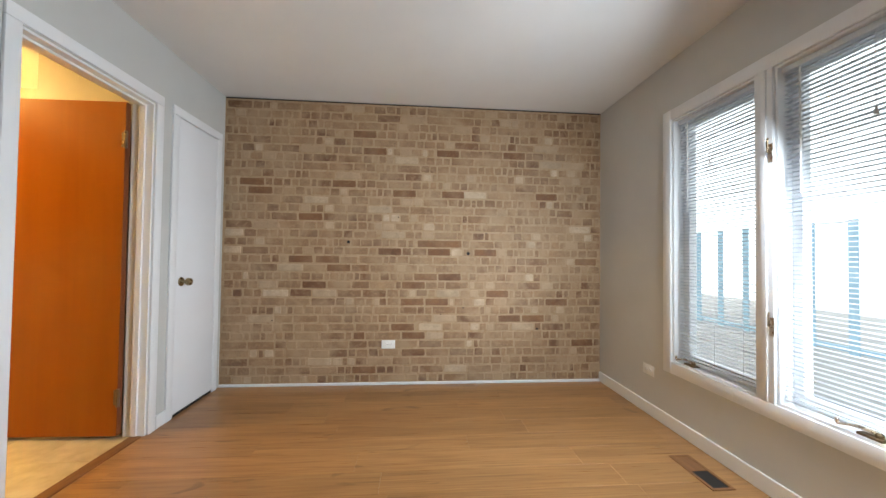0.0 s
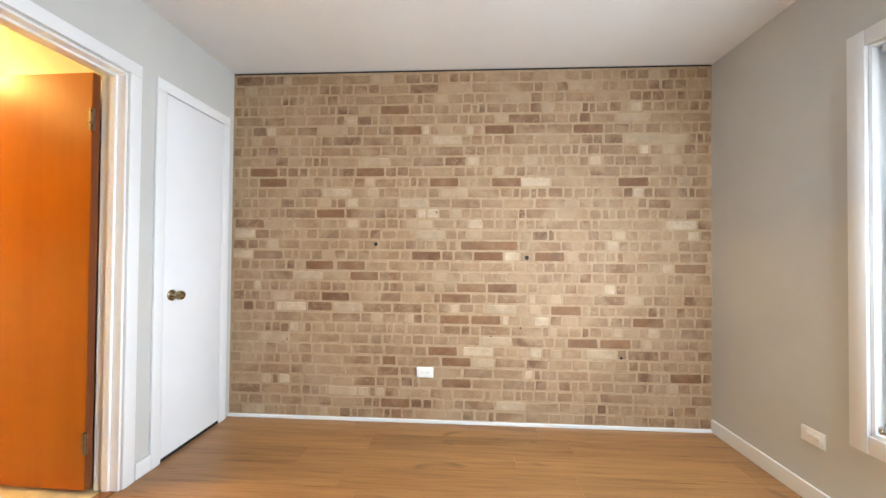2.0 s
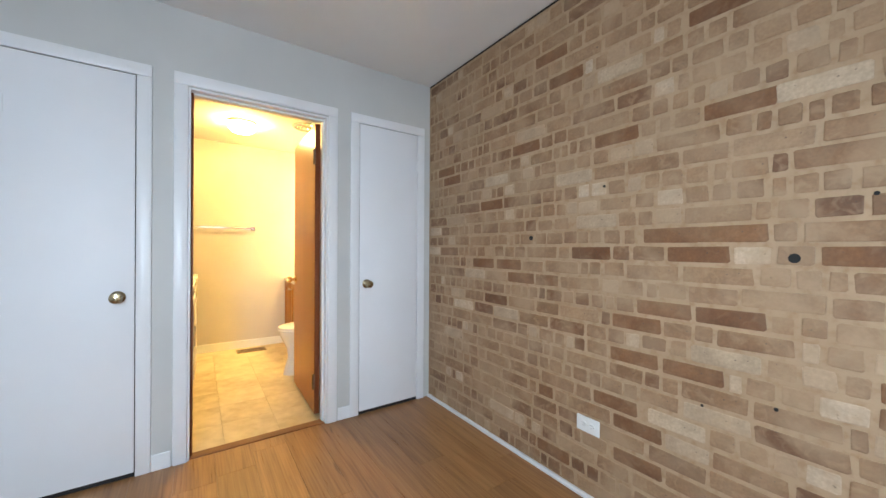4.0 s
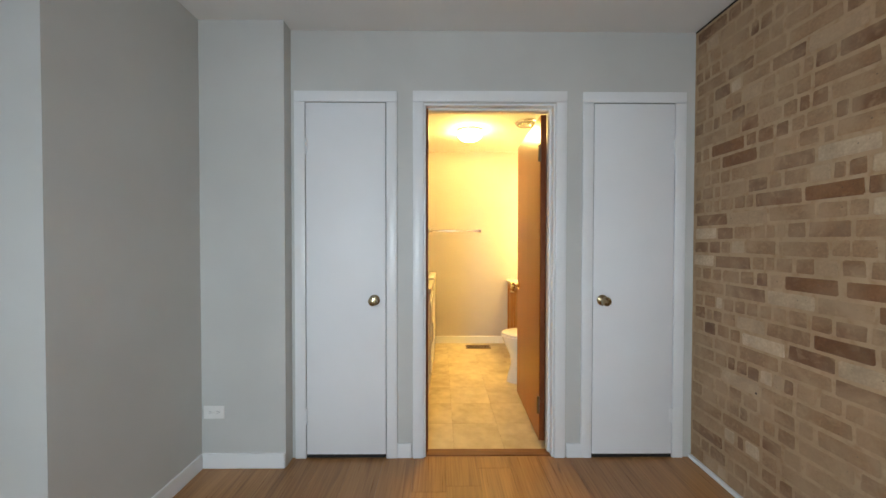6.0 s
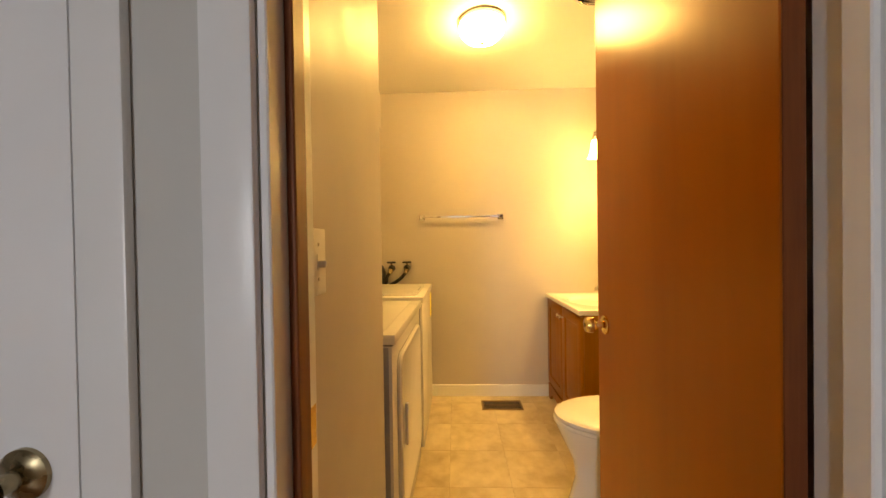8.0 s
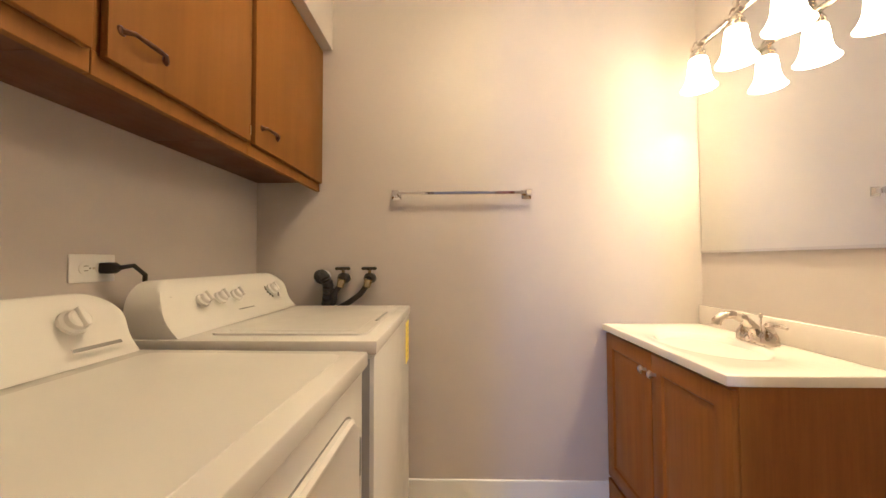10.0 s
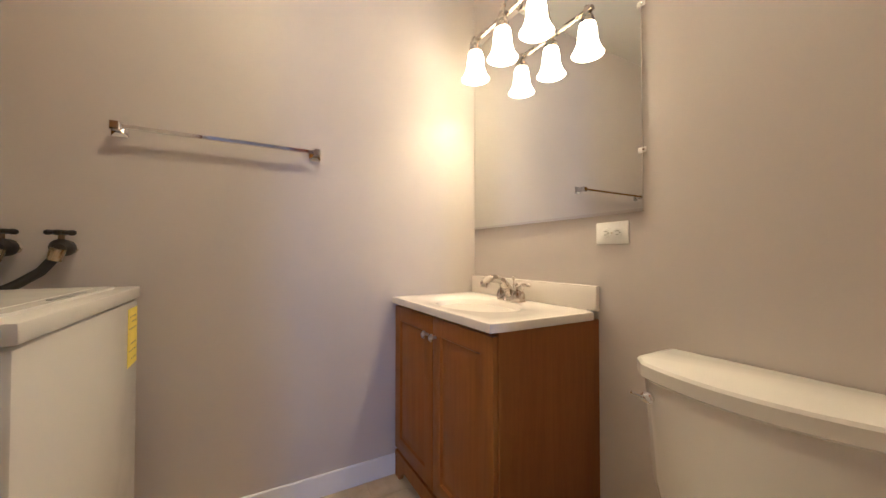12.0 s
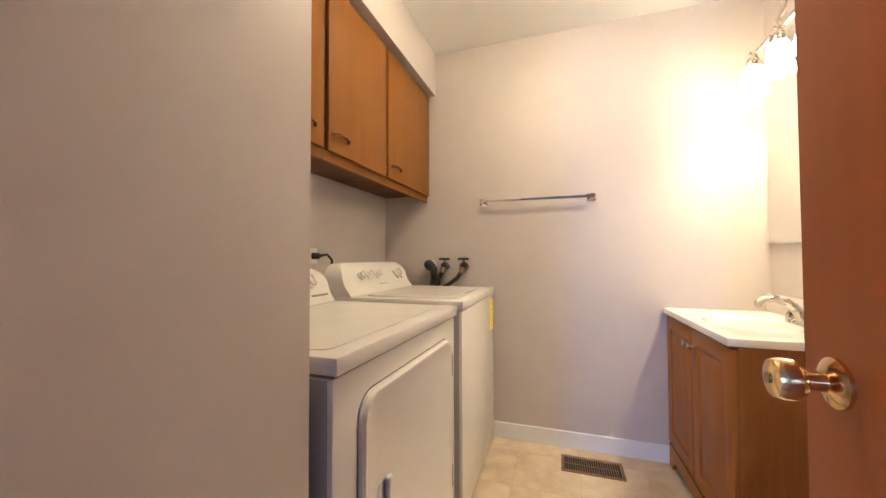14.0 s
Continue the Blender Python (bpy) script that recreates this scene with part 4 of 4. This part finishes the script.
# ---- toilet ----
def toilet():
    ob = thing("toilet", "white porcelain toilet with closed lid", "toilet", pose(-1.137, YN - 0.012, 0) @ Matrix.Diagonal((1, 1, 0.975, 1)))
    n = 40

    def plan(wid, back, front, z, flat=0.35):
        """A tank outline: straight back, sides and a bowed front."""
        out = []
        for k in range(n):
            u = k / (n - 1)
            x = -wid + 2 * wid * u
            bow = (1 - (2 * u - 1) ** 2)
            side = min(1, min(u, 1 - u) * n / 3)
            out.append((x, -(flat + (front - flat) * bow) * (0.86 + 0.14 * side), z))
        return [(-wid, -back, z)] + out + [(wid, -back, z)]

    part("tank", bm_loft([plan(0.195, 0, 0.185, 0.375, 0.14), plan(0.208, 0, 0.20, 0.45, 0.15), plan(0.218, 0, 0.208, 0.60, 0.155), plan(0.224, 0, 0.212, 0.70, 0.16)]), porcelain, ob)
    part("tank_lid", bm_loft([plan(0.232, -0.004, 0.220, 0.700, 0.162), plan(0.238, -0.004, 0.228, 0.706, 0.168), plan(0.238, -0.004, 0.228, 0.735, 0.168), plan(0.234, -0.003, 0.223, 0.742, 0.164), plan(0.222, 0.004, 0.21, 0.745, 0.155)]), porcelain, ob)
    lever = part("flush_lever", bm_lathe([(0.015, 0), (0.015, -0.012), (0.011, -0.017), (0.003, -0.018)], 16, "y"), chrome, ob, "chrome flush lever")
    lever.location = (-0.190, -0.172, 0.655)
    part("lever_arm", bm_tube([(0, -0.012, 0), (-0.010, -0.022, 0.003), (-0.030, -0.028, 0.008)], [0.005, 0.004, 0.005], 8), chrome, lever)

    def egg(rx, back, front, z, m=36):
        cy = -(back + rx)
        out = []
        for k in range(m):
            a = math.tau * k / m
            s = math.sin(a)
            out.append((rx * math.cos(a), cy + (rx * s * 0.9 if s > 0 else (front - back - rx) * s), z))
        return out

    part("bowl", bm_loft([egg(0.125, 0.20, 0.665, 0.0), egg(0.120, 0.20, 0.655, 0.05), egg(0.106, 0.21, 0.625, 0.15), egg(0.118, 0.21, 0.635, 0.23), egg(0.158, 0.20, 0.675, 0.31), egg(0.182, 0.19, 0.70, 0.365), egg(0.186, 0.19, 0.705, 0.385)]), porcelain, ob).scale.z = 1.07
    part("shelf", bm_box(-0.17, 0.17, -0.27, -0.01, 0.33, 0.374, 0.012, 3), porcelain, ob)
    part("seat", bm_loft([egg(0.184, 0.20, 0.708, 0.386), egg(0.190, 0.198, 0.714, 0.390), egg(0.190, 0.198, 0.714, 0.400), egg(0.186, 0.20, 0.710, 0.404)]), enamel, ob).scale.z = 1.07
    part("lid", bm_loft([egg(0.184, 0.205, 0.706, 0.4055), egg(0.188, 0.203, 0.710, 0.409), egg(0.187, 0.203, 0.709, 0.420), egg(0.17, 0.215, 0.69, 0.427), egg(0.08, 0.28, 0.60, 0.430)]), enamel, ob).scale.z = 1.07
    for s in (-1, 1):
        part("hinge_cap", bm_lathe([(0.014, 0.384), (0.014, 0.41), (0.009, 0.418)], 14), enamel, ob).location = (s * 0.075, -0.215, 0.028)
        part("floor_cap", bm_lathe([(0.014, 0), (0.014, 0.012), (0.006, 0.022)], 12), porcelain, ob).location = (s * 0.125, -0.34, 0)
    part("supply_hose", bm_tube([(-0.19, 0.006, 0.16), (-0.19, -0.04, 0.17), (-0.175, -0.07, 0.25), (-0.16, -0.09, 0.378)], 0.006, 8), nickel, ob)


toilet()

# ---- outside the window ----
n = Nodes("pale_concrete")
pavement_mat = n.finish(n.ramp(n.noise(3, 8), [(0.3, (0.19, 0.20, 0.20)), (0.7, (0.26, 0.27, 0.27))]), 0.9)
structure("ground", bm_box(W + 0.16, 400, -200, 200, -0.5, -0.35), pavement_mat, "pale concrete yard outside the window")
n = Nodes("bright_sky_haze")
haze = n.finish((0.8, 0.85, 0.9), 1.0, Emission_Color=(0.80, 0.92, 1.0, 1), Emission_Strength=SKY_GLOW)
structure("backdrop", bm_box(14.0, 14.1, -30, 26, -0.35, 16), haze, "bright white sky seen through the blinds")
fence_mat = paint("pale_blue_fence_paint", (0.20, 0.33, 0.42), 0.6, 0.06, 0.1)


def fence():
    ob = thing("fence", "pale painted board fence outside the window", "fence", pose(8.2, 2.5, -0.35))
    first = None
    for k in range(24):
        y = -6.6 + k * 0.58
        if first is None:
            first = part("board", bm_box(-0.012, 0.012, -0.065, 0.065, 0.05, 2.1, 0.004), fence_mat, ob)
            b = first
        else:
            b = new("board", first.data)
            b.parent = ob
        b.location.y = y
    for z in (0.12,):
        part("rail", bm_box(0.014, 0.055, -6.8, 6.9, z - 0.04, z + 0.04, 0.004), fence_mat, ob)
    for y in (-6.5, -3.3, 0, 3.3, 6.6):
        part("post", bm_box(0.057, 0.15, y - 0.045, y + 0.045, 0, 1.85, 0.006), fence_mat, ob)


fence()

# ---- bricks, planks, tiles ----


def brick_shape(w, h, rnd):
    """One worn brick face, its joints rounded, standing a little out of the mortar (towards -y)."""
    def ring(inset, y):
        out = []
        r = 0.0045
        for sx, sz in ((-1, -1), (1, -1), (1, 1), (-1, 1)):
            x, z = sx * (w / 2 - inset), sz * (h / 2 - inset)
            a, b = (x - sx * r, z), (x, z - sz * r)
            out += [b, a] if sx * sz > 0 else [a, b]
        return out, y
    jit = [(rnd.uniform(-0.003, 0.003), rnd.uniform(-0.0024, 0.0024)) for _ in range(8)]
    verts = []
    for inset, y in ((-0.001, 0.006), (0.0, 0.0002), (0.003, -0.0010)):
        pts, yy = ring(inset, y)
        verts += [(x + jx, yy, z + jz) for (x, z), (jx, jz) in zip(pts, jit)]
    faces = [(r * 8 + k, r * 8 + (k + 1) % 8, r * 8 + 8 + (k + 1) % 8, r * 8 + 8 + k) for r in (0, 1) for k in range(8)]
    faces.append(tuple(range(16, 24)))
    return verts, faces


# bricks that stand out of the wall by their colour: (middle x, course)
DARK_BRICKS = [(1.00, 22), (1.52, 21), (1.95, 21), (1.90, 26), (2.50, 26), (2.80, 21), (1.74, 15), (1.93, 15), (1.83, 14), (2.245, 14), (1.40, 14), (0.965, 12), (0.87, 13), (0.645, 13), (1.926, 11), (1.715, 11),
               (0.761, 10), (1.61, 10), (1.60, 8), (1.815, 8), (1.52, 5), (1.615, 4), (1.616, 2), (2.683, 6), (2.467, 6), (1.194, 0), (2.897, 8), (2.356, 9), (1.26, 26), (0.23, 22), (0.30, 21), (1.17, 28), (3.17, 13), (0.72, 18), (3.14, 3)]
PALE_BRICKS = [(1.534, 25), (2.145, 21), (0.765, 20), (1.308, 19), (1.426, 16), (2.842, 25), (0.85, 9), (1.913, 9), (2.589, 5), (1.761, 5), (0.565, 12)]


def lay_bricks():
    rnd = random.Random(11)
    kinds = {}
    for name, w in (("stretcher", 0.196), ("long", 0.208), ("half", 0.090), ("header", 0.070), ("soap", 0.052), ("sliver", 0.034), ("three_quarter", 0.142)):
        for v in range(3):
            verts, faces = brick_shape(w, 0.0575, rnd)
            me = bpy.data.meshes.new("brick")
            me.from_pydata(verts, [], faces)
            me.materials.append(brick_mat)
            me.validate()
            kinds[name, v] = (w, me, verts, faces)
    toned = {}
    for tone, mat in (("dark", brick_dark_mat), ("pale", brick_pale_mat)):
        verts, faces = brick_shape(0.196, 0.0575, rnd)
        me = bpy.data.meshes.new("brick")
        me.from_pydata(verts, [], faces)
        me.materials.append(mat)
        toned[tone] = me
    fixed = {k: [] for k in range(40)}
    for tone, rows in (("dark", DARK_BRICKS), ("pale", PALE_BRICKS)):
        for x, k in rows:
            fixed[k + 1].append((x, tone))
    fixed[5].append((1.147, "dark_half"))
    rest_v, rest_f = [], []
    made, course, foot = 0, 0.073, 0.053

    def single(me, x, y, z, tilt, scale=1.0):
        b = new("brick", me)
        b.parent = brick_wall
        b.location, b.rotation_euler, b.scale = (x, y, z), (0, tilt, 0), (scale, 1, 1)

    for row in range(33):
        z = foot + row * course
        z = min(z, H - 0.034)
        spans, left = [], 0.006 + rnd.uniform(0, 0.02)
        for x, tone in sorted(fixed[row]):
            half = 0.045 if tone == "dark_half" else 0.098
            single(toned[tone.split("_")[0]], x, rnd.gauss(0, 0.0008), z, rnd.gauss(0, 0.006), half / 0.098)
            spans.append((left, x - half - 0.015))
            left = x + half + 0.015
        spans.append((left, W - 0.006))
        run, kind = 0, "stretcher"
        for x, end in spans:
            while end - x > 0.028:
                if run <= 0:
                    if rnd.random() < 0.42:
                        kind, run = "stretcher", rnd.choice((1, 1, 1, 2, 2))
                    else:
                        kind, run = "header", rnd.choice((2, 3, 4, 4, 6))
                name = rnd.choice(("stretcher", "stretcher", "long", "three_quarter") if kind == "stretcher" else ("header", "header", "soap", "soap", "half", "sliver"))
                fits = [k for k in ("long", "stretcher", "three_quarter", "half", "header", "soap", "sliver") if kinds[k, 0][0] <= end - x]
                if name not in fits:
                    name = fits[0] if fits else "sliver"
                w, me, verts, faces = kinds[name, rnd.randrange(3)]
                stretch = 1.0
                if end - x < w * 1.25 or end - x - w < 0.05:
                    stretch = min(1.3, (end - x) / w)
                w *= stretch
                cx, cz, cy = x + w / 2, z + rnd.gauss(0, 0.0015), rnd.gauss(0.0, 0.0009)
                tilt = rnd.gauss(0, 0.008)
                if 0.62 < x < 1.95 and z < 1.95 and made < 250:
                    made += 1
                    single(me, cx, cy, cz, tilt, stretch)
                else:
                    k = len(rest_v)
                    c, sn = math.cos(tilt), math.sin(tilt)
                    rest_v.extend((cx + vx * stretch * c + vz * sn, cy + vy, cz - vx * stretch * sn + vz * c) for vx, vy, vz in verts)
                    rest_f.extend(tuple(i + k for i in f) for f in faces)
                x += w + rnd.uniform(0.011, 0.019)
                run -= 1
    me = bpy.data.meshes.new("brickwork")
    me.from_pydata(rest_v, [], rest_f)
    me.materials.append(brick_rest_mat)
    ob = new("brickwork", me)
    ob.parent = brick_wall
    tagged(ob, kind="stuff")


def lay_planks():
    rnd = random.Random(4)
    floor = structure("floor", bm_box(-0.012, W + 0.002, -4.25, 0.02, -0.0115, -0.0065), jamb_wood, "oak-look vinyl plank floor")
    w, l, gap = 0.178, 1.22, 0.0007
    meshes = {}
    y, row = -0.002, 0
    while y > -4.2:
        x = -rnd.random() * l
        while x < W:
            a, b = max(x, -0.010), min(x + l, W)
            if b - a > 0.02:
                key = round(b - a, 3)
                if key not in meshes:
                    bm = bm_box(gap / 2, b - a - gap / 2, -w + gap / 2, -gap / 2, -0.006, 0.0)
                    top = [e for e in bm.edges if all(v.co.z > -0.001 for v in e.verts)]
                    bmesh.ops.bevel(bm, geom=top, offset=0.0005, segments=1, affect="EDGES")
                    me = bpy.data.meshes.new("plank")
                    bm.to_mesh(me)
                    bm.free()
                    me.materials.append(plank_mat)
                    meshes[key] = me
                p = new("plank", meshes[key])
                p.parent = floor
                p.location = (a, y, 0)
            x += l
        y -= w
        row += 1


def lay_tiles():
    s, gap = 0.3048, 0.0010
    bm = bm_box(gap / 2, s - gap / 2, gap / 2, s - gap / 2, -0.0025, 0.0)
    top = [e for e in bm.edges if all(v.co.z > -0.001 for v in e.verts)]
    bmesh.ops.bevel(bm, geom=top, offset=0.0005, segments=1, affect="EDGES")
    me = bpy.data.meshes.new("tile")
    bm.to_mesh(me)
    bm.free()
    me.materials.append(tile_mat)
    for i in range(8):
        for j in range(8):
            x, y = -0.078 - s * (i + 1), -1.375 + s * (j - 3)
            p = new("tile", me)
            p.parent = bath_floor
            p.location = (x, y, 0)


# dark discs paint small holes; the one at (2.09, 1.14) is a dark brick
for hx, hz, hr in ((1.045, 1.226, 0.013), (2.72, 0.472, 0.010), (2.09, 1.14, 0.015), (2.05, 0.66, 0.006), (1.85, 0.60, 0.005), (0.42, 0.55, 0.005), (1.47, 1.45, 0.006), (2.25, 1.32, 0.006)):
    part("dark_spot", bm_lathe([(hr, 0.001), (hr, -0.0022), (hr * 0.6, -0.0024)], 9, "y"), painted_dark, brick_wall).location = (hx, -0.0005, hz)

lay_bricks()
lay_planks()
lay_tiles()
